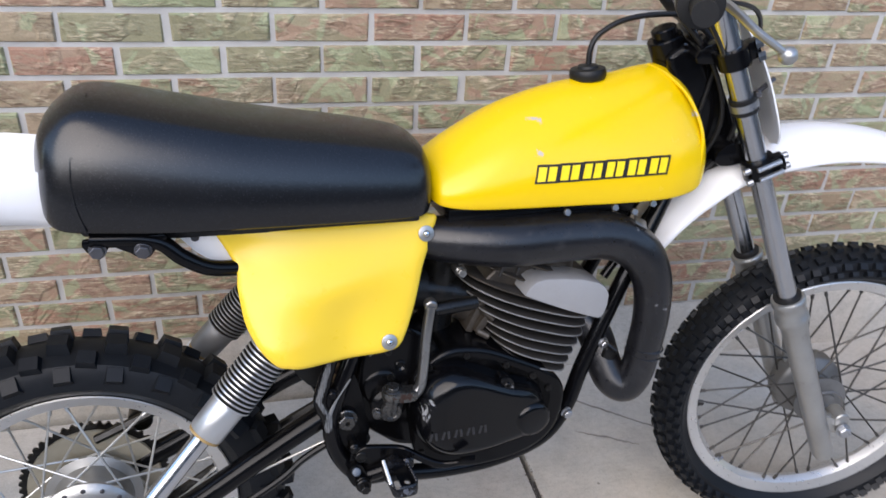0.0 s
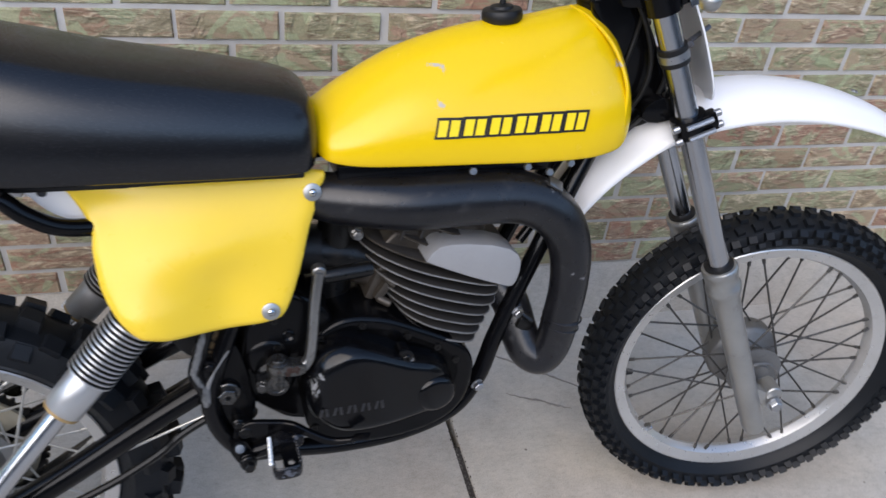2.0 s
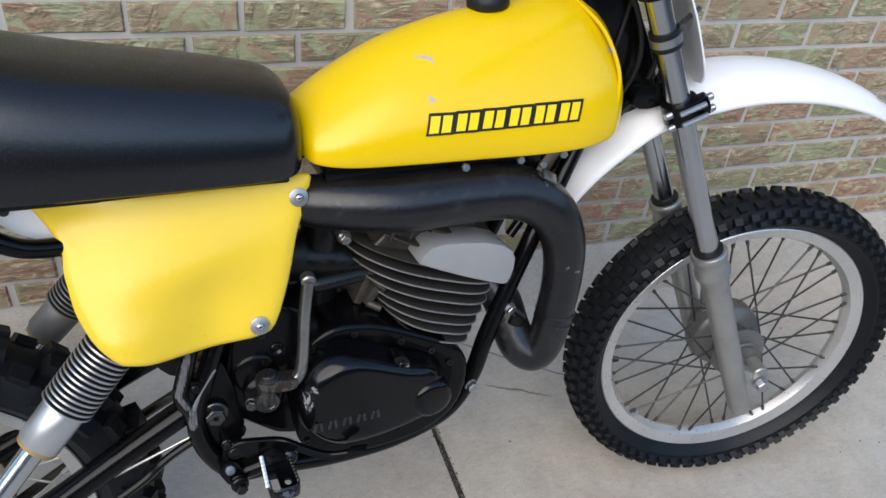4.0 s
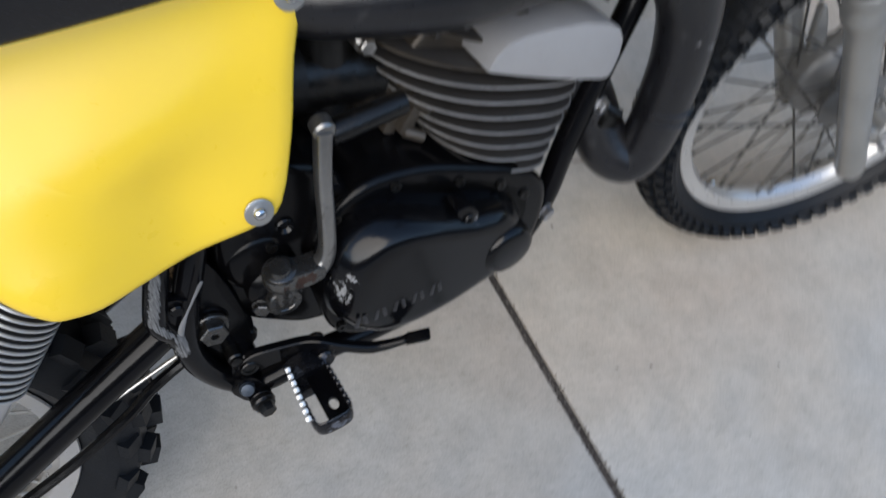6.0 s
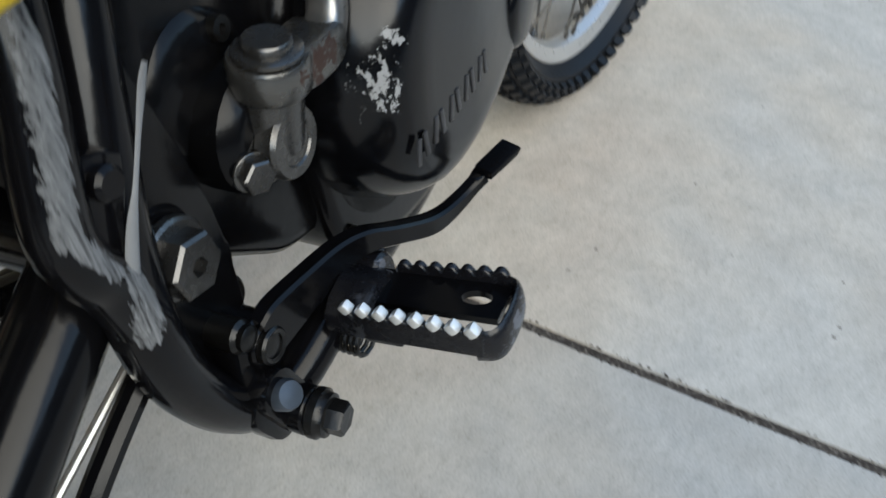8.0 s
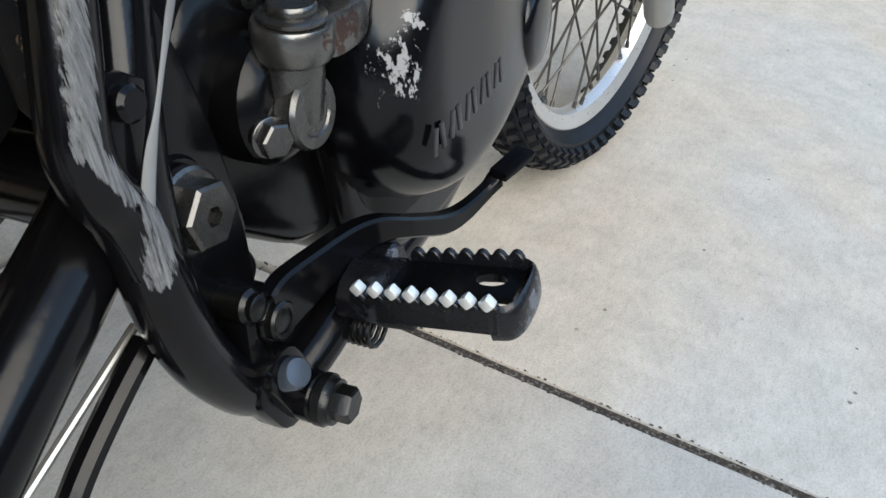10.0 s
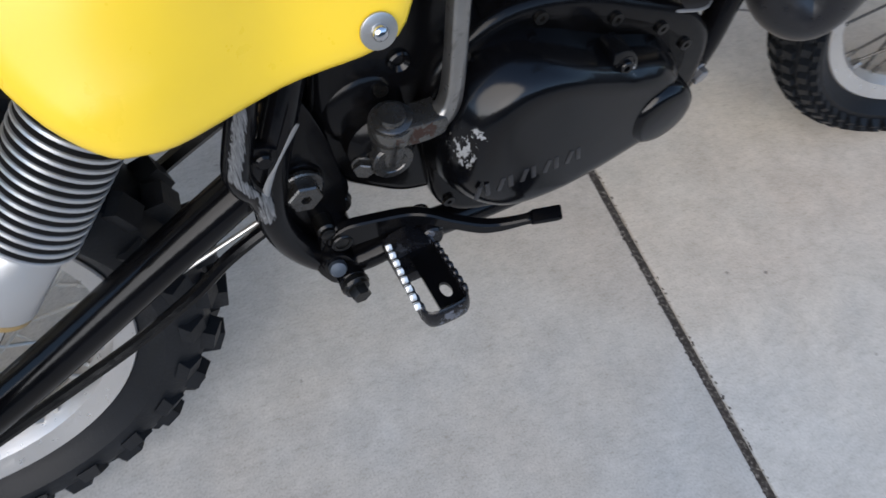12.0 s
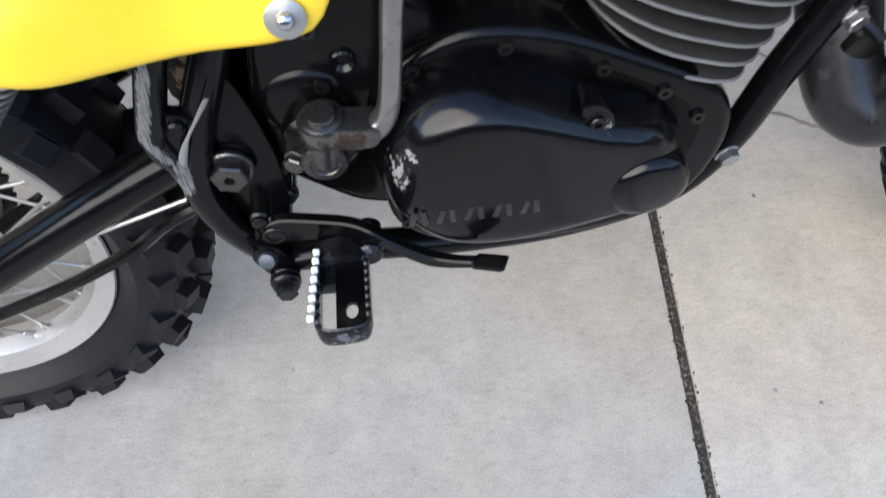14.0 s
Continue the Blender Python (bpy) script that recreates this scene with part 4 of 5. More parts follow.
part("throttle_cable", sweep([(0.95, -0.235, 1.21, 0.0035), (1.0, -0.20, 1.15, 0.0035), (1.06, -0.06, 1.10, 0.0035), (1.05, -0.045, 1.0, 0.0035), (1.02, -0.05, 0.93, 0.0035), (0.98, -0.05, 0.87, 0.0035)], 6, 8), SOFT_RUBBER, hb)
part("brake_cable", sweep([(0.975, -0.19, 1.22, 0.0035), (1.08, -0.12, 1.19, 0.0035), (1.14, -0.03, 1.1, 0.0035), (1.2, 0.06, 0.98, 0.0035), (1.3, 0.09, 0.75, 0.0035), (1.4, 0.085, 0.5, 0.0035)], 6, 8), SOFT_RUBBER, hb)


# ---- frame ----
def side_tube(name, pts, r, y, mat=FRAME, label="", both=True, seg=14):
    for s in ((-1, 1) if both else (-1,)):
        part(name, sweep([(p[0], s * (p[2] if len(p) > 2 else y), p[1], r) for p in pts], 6, seg), mat, bike, label)


part("head_tube", rod((0.99, 0, 1.125), (1.075, 0, 0.94), 0.03, 24), FRAME, bike, "black steering head tube", STEER)
part("backbone", sweep([(1.03, 0, 1.0, 0.022), (0.9, 0, 0.955, 0.022), (0.7, 0, 0.915, 0.02), (0.5, 0, 0.875, 0.018), (0.3, 0, 0.87, 0.014)], 5, 14), FRAME, bike)
side_tube("downtube", [(1.055, 0.945, 0.02), (1.02, 0.885, 0.03), (0.955, 0.765, 0.05), (0.905, 0.66, 0.058), (0.862, 0.555, 0.062), (0.836, 0.482, 0.066), (0.79, 0.425, 0.07), (0.70, 0.397, 0.074), (0.60, 0.397, 0.08), (0.52, 0.412, 0.088), (0.455, 0.430, 0.095)], 0.0145, 0.06, FRAME, "black frame cradle tube")
side_tube("gusset_tube", [(1.03, 0.90, 0.03), (0.96, 0.80, 0.035), (0.90, 0.72, 0.04)], 0.008, 0.035)
# the rear tube sweeps round the swingarm pivot into the cradle
rear_loop = [(0.485, 0.424, 0.1, 0.013), (0.455, 0.430, 0.104, 0.013), (0.427, 0.454, 0.106, 0.013), (0.407, 0.494, 0.107, 0.0135), (0.400, 0.535, 0.108, 0.0135), (0.407, 0.575, 0.105, 0.0135), (0.428, 0.63, 0.098, 0.0135), (0.455, 0.69, 0.088, 0.013), (0.49, 0.76, 0.075, 0.013), (0.52, 0.83, 0.06, 0.013)]
for s in (-1, 1):
    part("rear_loop_tube", sweep([(x, s * y, z, r) for x, z, y, r in rear_loop], 6, 16), FRAME_WORN, bike, "black frame tube with paint rubbed to bare metal")
    part("pivot_plate", prism(spline([(0.410, 0.592), (0.437, 0.632), (0.450, 0.605), (0.460, 0.55), (0.460, 0.50), (0.452, 0.455), (0.43, 0.45), (0.408, 0.49), (0.398, 0.55)], 3, True), s * 0.094, s * 0.100, 0.0018), CASE, bike, "black swingarm pivot plate")
    part("stay_tube", sweep([(0.447, s * 0.085, 0.80, 0.0108), (0.424, s * 0.100, 0.725, 0.0108), (0.402, s * 0.111, 0.657, 0.0108), (0.390, s * 0.112, 0.618, 0.0110), (0.385, s * 0.112, 0.598, 0.0112), (0.387, s * 0.112, 0.583, 0.0112), (0.394, s * 0.110, 0.569, 0.0120), (0.400, s * 0.109, 0.545, 0.0125)], 6, 16), FRAME_WORN, bike, "black frame stay with scuffed paint")
    part("seat_rail", sweep([(0.09, s * 0.095, 0.893, 0.012), (0.17, s * 0.095, 0.884, 0.012), (0.205, s * 0.095, 0.855, 0.012), (0.24, s * 0.088, 0.832, 0.012), (0.285, s * 0.074, 0.822, 0.012), (0.34, s * 0.066, 0.825, 0.012)], 6, 12), FRAME, bike, "bent black seat rail")
    part("rail_tab", prism(spline([(0.115, 0.893), (0.122, 0.880), (0.140, 0.870), (0.150, 0.862), (0.163, 0.862), (0.172, 0.872), (0.185, 0.884), (0.185, 0.894)], 2, True), s * 0.094, s * 0.103, 0.002), FRAME, bike, "black seat lug")
    part("rail_tab", prism(spline([(0.080, 0.893), (0.084, 0.876), (0.098, 0.868), (0.110, 0.876), (0.118, 0.893)], 2, True), s * 0.092, s * 0.100, 0.002), FRAME, bike)
    part("rail_bolt", hexagon((0.156, s * 0.103, 0.874), (0, s, -0.1), 0.010, 0.008, 0.012), DARK_STEEL, bike)
    part("rail_bolt", hexagon((0.098, s * 0.1, 0.878), (0, s, -0.1), 0.010, 0.008, 0.012), DARK_STEEL, bike)
part("gusset_edge", sweep([(0.4325, -0.1235, 0.6355, 0.0013), (0.4285, -0.1230, 0.6295, 0.0019), (0.420, -0.1230, 0.6165, 0.0013), (0.4105, -0.1230, 0.6015, 0.0013), (0.405, -0.1212, 0.590, 0.0026), (0.400, -0.1195, 0.577, 0.0032), (0.397, -0.1185, 0.566, 0.0028)], 5, 10, 0.5, (1, 0, -0.5)), SCUFF, bike, "scuffed bare edge of the frame gusset")
part("gusset", prism([(0.390, 0.588), (0.398, 0.574), (0.412, 0.598), (0.416, 0.610), (0.408, 0.616), (0.400, 0.619), (0.395, 0.608)], -0.1165, -0.106, 0.0015), FRAME, bike, "black frame gusset")
part("frame_boss", rod((0.404, -0.1, 0.606), (0.404, -0.122, 0.607), 0.0065, 14), FRAME, bike)
part("pivot_boss", lathe([(0.0195, 0), (0.0195, 0.006), (0.018, 0.0085), (0.010, 0.0085)], (0.4265, -0.094, 0.552), OUT, 28), FRAME, bike)
part("chain", sweep([(0.02, 0.073, 0.462, 0.008), (0.2, 0.073, 0.535, 0.008), (0.40, 0.073, 0.61, 0.008), (0.5, 0.073, 0.60, 0.008)], 4, 6, 1.0), GRIME, bike, "dark greasy drive chain")
part("chain", sweep([(0.02, 0.073, 0.245, 0.008), (0.2, 0.073, 0.36, 0.008), (0.40, 0.073, 0.47, 0.008), (0.5, 0.073, 0.51, 0.008)], 4, 6, 1.0), GRIME, bike, "dark greasy drive chain")
part("frame_web", prism([(0.396, 0.603), (0.404, 0.588), (0.418, 0.598), (0.446, 0.655), (0.448, 0.700), (0.402, 0.700), (0.397, 0.650)], -0.080, -0.076, 0.001), PEELED, bike, "dark frame web with peeling tan dirt")
# swingarm
for s in (-1, 1):
    arm = part("swingarm_tube", sweep([(0.43, s * 0.076, 0.565, 0.019), (0.33, s * 0.088, 0.517, 0.019), (0.2, s * 0.096, 0.443, 0.0195), (0.1, s * 0.102, 0.392, 0.0195), (-0.04, s * 0.108, 0.330, 0.018)], 5, 18), FRAME, bike, "glossy black swingarm tube")
    part("axle_plate", block((0.0, s * 0.112, 0.358), (0.09, 0.012, 0.05), 0.005, (0, -27, 0)), FRAME, arm)
part("swingarm_cross", rod((0.42, -0.09, 0.56), (0.42, 0.09, 0.56), 0.022, 18), FRAME, bike)
part("rear_axle", join(rod((0.006, -0.12, 0.358), (0.006, 0.15, 0.358), 0.0085, 14), hexagon((0.006, -0.116, 0.358), OUT, 0.014, 0.012, 0.017)), STEEL, bike, "steel rear axle with a nut")
pivot = part("pivot_bolt", join(lathe([(0.0170, 0), (0.0182, 0.001), (0.0182, 0.0045), (0.0166, 0.0055)], (0.426, -0.104, 0.550), OUT, 28),
                                ring([(0.0045, 0.004), (0.0142, 0.004), (0.0142, 0.014), (0.0128, 0.0155), (0.0045, 0.0155)], (0.426, -0.104, 0.550), OUT, 6)), DULL_NUT, bike, "hollow hex pivot nut on a washer", None, 25)
part("bore", rod((0.426, -0.106, 0.550), (0.426, -0.1145, 0.550), 0.0062, 12), GRIME, pivot)
# brake rod and cable
part("brake_rod", sweep([(0.405, -0.080, 0.5015, 0.0022), (0.38, -0.080, 0.492, 0.0022), (0.30, -0.0815, 0.4635, 0.0022), (0.2, -0.084, 0.4265, 0.0022), (0.05, -0.088, 0.358, 0.0022), (0.0, -0.088, 0.33, 0.0022)], 5, 9), BRIGHT_SPOKE, bike, "bright steel brake rod")
part("brake_stay", sweep([(0.40, -0.09, 0.500, 0.0062), (0.375, -0.09, 0.487, 0.0062), (0.35, -0.089, 0.470, 0.0062), (0.322, -0.088, 0.445, 0.0062), (0.277, -0.088, 0.417, 0.0062), (0.22, -0.088, 0.388, 0.0062), (0.03, -0.088, 0.305, 0.0062)], 5, 9), FRAME, bike, "black brake stay")


# ---- shocks ----
def shock(sign):
    top, low = Vector((0.36, sign * 0.104, 0.746)), Vector((0.088, sign * 0.152, 0.447))
    d = (low - top).normalized()
    f1, f2 = 0.166, 0.222
    prof = [(0.012, 0.0), (0.016, 0.004), (0.016, 0.05), (0.026, 0.055)]
    h = 0.0565
    while h < f1:
        prof += [(0.0268, h), (0.0268, h + 0.0028), (0.0325, h + 0.0031), (0.0336, h + 0.0037), (0.0336, h + 0.0057), (0.0325, h + 0.0066), (0.0268, h + 0.0069)]
        h += 0.0073
    prof += [(0.0272, h), (0.0278, h + 0.002), (0.0272, f2), (0.0260, f2 + 0.002)]
    bm = lathe(prof, top, d, 40)
    for f in bm.faces:
        reach = [((v.co - top) - d * (v.co - top).dot(d)).length for v in f.verts]
        # groove floors take the dark second material: shade between the fins, painted on
        f.material_index = 1 if sum(reach) / len(reach) < 0.0300 and (f.calc_center_median() - top).dot(d) < f1 else 0
    # the far shock gets the darker alloy
    body = part("shock_body", bm, SHOCK if sign < 0 else SHOCK_DARK, bike, "finned alloy shock absorber body")
    # slot 1 is this groove shade; the shock carries no soot
    body.data.materials.append(SOOT_SHADE)
    part("seal_ring", lathe([(0.0256, 0), (0.0264, 0.0008), (0.0260, 0.005), (0.021, 0.0055)], top + d * (f2 + 0.0015), d, 32), TAN, body)
    part("shaft", rod(top + d * (f2 + 0.004), low - d * 0.006, 0.0148, 20), CHROME, body, "bright shock shaft")
    part("eye", join(rod(low + Vector((0, -0.018, 0)), low + Vector((0, 0.018, 0)), 0.022, 20), rod(low - d * 0.03, low, 0.018, 18)), GRIME, body)
    side = d.cross(Vector((0, 1, 0))).normalized()
    if sign > 0:
        part("valve_cap", rod(top + d * (f2 - 0.002) - side * 0.024, top + d * (f2 + 0.012) - side * 0.024, 0.0042, 10), WHITE_PLASTIC, body)
    part("mount_bolt", hexagon(low + Vector((0, sign * 0.018, 0)), (0, sign, 0), 0.011, 0.009, 0.014), STEEL, body)


shock(-1)
shock(1)


# ---- engine ----
def smooth(poly, per=4):
    return spline(poly, per, True)


case = part("crankcase", prism(smooth([(0.535, 0.50), (0.53, 0.57), (0.55, 0.618), (0.60, 0.648), (0.66, 0.642), (0.72, 0.615), (0.79, 0.575), (0.815, 0.53), (0.80, 0.46), (0.75, 0.42), (0.66, 0.405), (0.58, 0.42), (0.545, 0.45)]), -0.10, 0.10, 0.010, 3), CASE, bike, "black two-stroke engine case")
part("gearbox_case", prism(smooth([(0.450, 0.60), (0.47, 0.68), (0.52, 0.70), (0.58, 0.66), (0.60, 0.58), (0.59, 0.48), (0.565, 0.459), (0.54, 0.463), (0.513, 0.471), (0.489, 0.489), (0.466, 0.509), (0.450, 0.53), (0.446, 0.56)]), -0.088, 0.09, 0.012, 3), CASE, bike, "black gearbox case")
part("filler_plug", ring([(0.0045, 0), (0.0092, 0), (0.0092, 0.0035), (0.0078, 0.005), (0.0045, 0.002)], (0.520, -0.0875, 0.6265), OUT, 22), COVER, bike, "round black plug in the gearbox case")
part("case_bulge", lathe([(0.036, -0.004), (0.033, 0.0008), (0.027, 0.0035), (0.017, 0.0055), (0.003, 0.0062)], (0.489, -0.087, 0.588), OUT, 32), CASE, bike, "rounded bulge of the gearbox case", None, 75)
part("case_cover", prism(smooth([(0.531, 0.547), (0.545, 0.591), (0.568, 0.628), (0.600, 0.643), (0.630, 0.642), (0.672, 0.628), (0.715, 0.609), (0.765, 0.578), (0.792, 0.545), (0.79, 0.50), (0.76, 0.455), (0.69, 0.432), (0.60, 0.432), (0.555, 0.462), (0.54, 0.50)]), -0.100, -0.080, 0.008, 3), CASE, bike, "black right engine case half")
COVER_LINE = [(0.533, 0.535), (0.536, 0.566), (0.545, 0.593), (0.561, 0.613), (0.586, 0.626), (0.615, 0.627), (0.645, 0.617), (0.675, 0.602), (0.702, 0.589), (0.727, 0.580), (0.750, 0.569), (0.769, 0.547), (0.779, 0.51), (0.776, 0.493), (0.760, 0.477), (0.723, 0.469), (0.664, 0.462), (0.608, 0.460), (0.577, 0.466), (0.553, 0.484), (0.538, 0.508)]
SHOULDER = [(0.0, 0.050), (0.03, 0.031), (0.06, 0.0215), (0.10, 0.0130), (0.15, 0.0066), (0.20, 0.0030), (0.26, 0.0010), (0.32, 0.0), (1.0, 0.0)]


def cover_y(x, z, s):
    """The cover's flat face and its round shoulder."""
    drop = float(np.interp(1 - s, [a for a, _ in SHOULDER], [b for _, b in SHOULDER]))
    lean = min(1.0, max(0.0, (x - 0.63) / 0.13))
    return -0.1495 + 0.0095 * lean * lean * (3 - 2 * lean) + drop



cover = part("clutch_cover", dome(smooth(COVER_LINE, 5), cover_y, None, (1.0, 0.989, 0.978, 0.966, 0.955, 0.94, 0.925, 0.908, 0.89, 0.87, 0.85, 0.825, 0.8, 0.77, 0.74, 0.71, 0.68, 0.6, 0.5, 0.4, 0.3, 0.2, 0.05), 0.012, (0.655, 0.54)), COVER, bike, "black painted clutch cover with chipped paint", None, 75)
part("oil_pump_cover", lathe([(0.0345, -0.030), (0.0335, -0.010), (0.0325, -0.004), (0.0305, 0.0), (0.027, 0.0025), (0.022, 0.0038), (0.006, 0.0045)], (0.7390, -0.1420, 0.5155), (0.05, -1, -0.05), 40), COVER, cover, "", None, 75)
for i in range(5):
    for k, lean in ((0, 14), (1, -6)):
        x, z = 0.5565 + i * 0.0212 + k * 0.0088, 0.5195 + 0.0002 * i
        y = cover_y(x, z, 0.3)
        part("raised_mark", block((x, y - 0.0001, z), (0.0042, 0.0014, 0.0150), 0.0006, (0, lean, 0)), RUBBED, cover, "plain raised bar on the cover with rubbed paint")
part("bolt_boss", prism(spline([(0.679, 0.603), (0.692, 0.604), (0.703, 0.592), (0.704, 0.574), (0.692, 0.569), (0.682, 0.584)], 2, True), -0.1345, -0.110, 0.004), COVER, cover)
part("screw", join(ring([(0.0028, 0), (0.0062, 0), (0.0062, 0.0025), (0.0052, 0.0035), (0.0028, 0.0035)], (0.691, -0.1345, 0.588), OUT, 18), ring([(0.0088, -0.002), (0.0096, -0.002), (0.0096, 0.0006), (0.0088, 0.0006)], (0.691, -0.1345, 0.588), OUT, 20)), COVER, cover, "sunk screw with a scuffed rim")
for c in ((0.7007, -0.0985, 0.6061), (0.7505, -0.0985, 0.5776), (0.782, -0.0985, 0.548), (0.63, -0.0985, 0.634), (0.566, -0.0985, 0.622), (0.50, -0.088, 0.655), (0.503, -0.090, 0.608), (0.553, -0.0985, 0.455)):
    part("case_screw", join(ring([(0.0024, 0), (0.0056, 0), (0.0056, 0.005), (0.0024, 0.005)], c, OUT, 14), lathe([(0.0024, 0.001), (0.0024, 0.0025), (0.0005, 0.003)], c, OUT, 10)), GRIME, bike)
part("drain_bolt", hexagon((0.831, -0.078, 0.475), (0.2, -1, -0.2), 0.009, 0.008, 0.011), STEEL, bike)
part("drain_bolt", hexagon((0.895, -0.07, 0.605), (0.2, -1, -0.2), 0.0085, 0.008, 0.0105), STEEL, bike)

# cylinder: a barrel with stacked fins, leaning forward
TILT = radians(-19)


def fin(cx, cz, half, width, thick, tilt=TILT):
    """One cooling fin: a rounded plate with a thinner edge."""
    n = 40
    rows = []
    for grow, h in ((-0.03, -thick * 0.5), (-0.0015, -thick * 0.4), (0.0, -thick * 0.15), (0.0, thick * 0.25), (-0.0015, thick * 0.5), (-0.03, thick * 0.7)):
        loop = []
        for k in range(n):
            a = 2 * math.pi * k / n
            c, s = math.cos(a), math.sin(a)
            u = math.copysign(abs(c) ** (0.62 if c > 0 else 0.92), c) * (half + grow)
            v = math.copysign(abs(s) ** (0.62 if c > 0 else 0.85), s) * (width + grow)
            loop.append(Vector((cx + u * math.cos(tilt) - h * math.sin(tilt), v, cz + u * math.sin(tilt) + h * math.cos(tilt))))
        rows.append(loop)
    bm = loft(rows)
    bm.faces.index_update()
    # edges keep the first material; flat faces go dark, painting shade into the gaps
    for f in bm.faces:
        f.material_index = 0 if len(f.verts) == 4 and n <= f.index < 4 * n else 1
    return bm


# the barrel is dark too, so the shade behind the fins is in its colour
barrel = part("cylinder", rod((0.772, 0, 0.55), (0.80, 0, 0.735), 0.056, 36), SOOT_SHADE, bike, "grey alloy engine cylinder with cooling fins")
FINS = [(0.700, 0.832, 0.583), (0.690, 0.840, 0.600), (0.678, 0.848, 0.6175), (0.668, 0.857, 0.636), (0.655, 0.866, 0.6555), (0.645, 0.871, 0.6745), (0.638, 0.878, 0.693)]
for x0, x1, z in FINS:
    cx = (x0 + x1) / 2
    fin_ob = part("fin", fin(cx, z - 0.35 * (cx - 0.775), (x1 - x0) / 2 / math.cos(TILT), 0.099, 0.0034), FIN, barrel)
    fin_ob.data.materials.append(SOOT_SHADE)
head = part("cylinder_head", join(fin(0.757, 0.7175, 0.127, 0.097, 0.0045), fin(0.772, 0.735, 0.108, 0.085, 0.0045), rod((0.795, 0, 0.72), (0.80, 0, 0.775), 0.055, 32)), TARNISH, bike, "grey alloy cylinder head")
head.data.materials.append(SOOT_SHADE)
part("head_fin", fin(0.79, 0.755, 0.088, 0.075, 0.0045), TARNISH, head).data.materials.append(SOOT_SHADE)
part("head_casting", prism([(0.67, 0.745), (0.69, 0.765), (0.73, 0.775), (0.78, 0.77), (0.76, 0.735), (0.72, 0.722), (0.69, 0.728)], -0.058, 0.05, 0.006, 3), TARNISH, head, "tarnished alloy side of the head")
part("head_plate", prism([(0.724, 0.7345), (0.733, 0.748), (0.744, 0.757), (0.760, 0.760), (0.79, 0.758), (0.829, 0.752), (0.858, 0.742), (0.872, 0.731), (0.878, 0.718), (0.877, 0.700), (0.872, 0.684), (0.867, 0.676), (0.859, 0.6765), (0.83, 0.687), (0.80, 0.699), (0.76, 0.717)], -0.107, -0.05, 0.0035), PLATE, head, "flat grey cast side of the head")
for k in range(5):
    part("head_rib", block((0.70 + 0.028 * k, 0.0, 0.764 - 0.0075 * k), (0.006, 0.13, 0.024), 0.0025, (0, 18, 0)), SOOT_SHADE, head)
part("spark_plug", rod((0.80, 0.0, 0.77), (0.81, 0.0, 0.83), 0.011, 14), SOFT_RUBBER, head)
# intake and carburettor, mostly in the shade of the frame
carb = part("carburettor", join(rod((0.565, 0, 0.72), (0.66, 0, 0.70), 0.036, 24), rod((0.60, 0, 0.64), (0.615, 0, 0.80), 0.03, 24), rod((0.602, 0, 0.80), (0.606, 0, 0.825), 0.034, 24)), GRIME, bike, "greasy carburettor behind the cylinder")
part("intake", join(rod((0.64, 0, 0.69), (0.70, 0, 0.66), 0.032, 20), block((0.664, -0.006, 0.672), (0.014, 0.075, 0.06), 0.004, (0, 25, 0))), TARNISH, carb, "brown tarnished intake stub")
part("intake_flange", join(block((0.674, -0.04, 0.664), (0.014, 0.03, 0.040), 0.004, (0, 35, 0)), rod((0.664, -0.05, 0.650), (0.684, -0.058, 0.640), 0.0065, 12), rod((0.672, -0.05, 0.69), (0.69, -0.06, 0.672), 0.0055, 12)), TARNISH, carb, "brown tarnished intake flange")
part("banjo", join(rod((0.632, -0.02, 0.765), (0.632, -0.055, 0.765), 0.010, 14), hexagon((0.632, -0.055, 0.765), OUT, 0.008, 0.007)), ALLOY_WORN, carb)
part("air_boot", sweep([(0.58, 0, 0.72, 0.038), (0.52, 0, 0.73, 0.045), (0.46, 0, 0.76, 0.06), (0.40, 0, 0.78, 0.07)], 5, 20), SOFT_RUBBER, bike, "black rubber air boot")
part("mud_flap", prism(spline([(0.335, 0.705), (0.435, 0.705), (0.428, 0.640), (0.410, 0.590), (0.375, 0.590), (0.345, 0.640)], 3, True), -0.055, 0.06, 0.004), SOFT_RUBBER, bike, "black rubber mud flap ahead of the rear wheel")
part("air_box", block((0.42, 0, 0.80), (0.22, 0.14, 0.14), 0.02), SOFT_RUBBER, bike, "black air box")
part("fuel_hose", sweep([(0.66, -0.05, 0.885, 0.0042), (0.645, -0.06, 0.85, 0.0042), (0.64, -0.055, 0.81, 0.0042), (0.63, -0.045, 0.77, 0.0042)], 5, 8), SOFT_RUBBER, bike)
part("clutch_cable", sweep([(0.47, -0.085, 0.65, 0.0028), (0.486, -0.10, 0.675, 0.0028), (0.50, -0.10, 0.72, 0.0028), (0.53, -0.08, 0.80, 0.0028)], 5, 8), STEEL, bike)


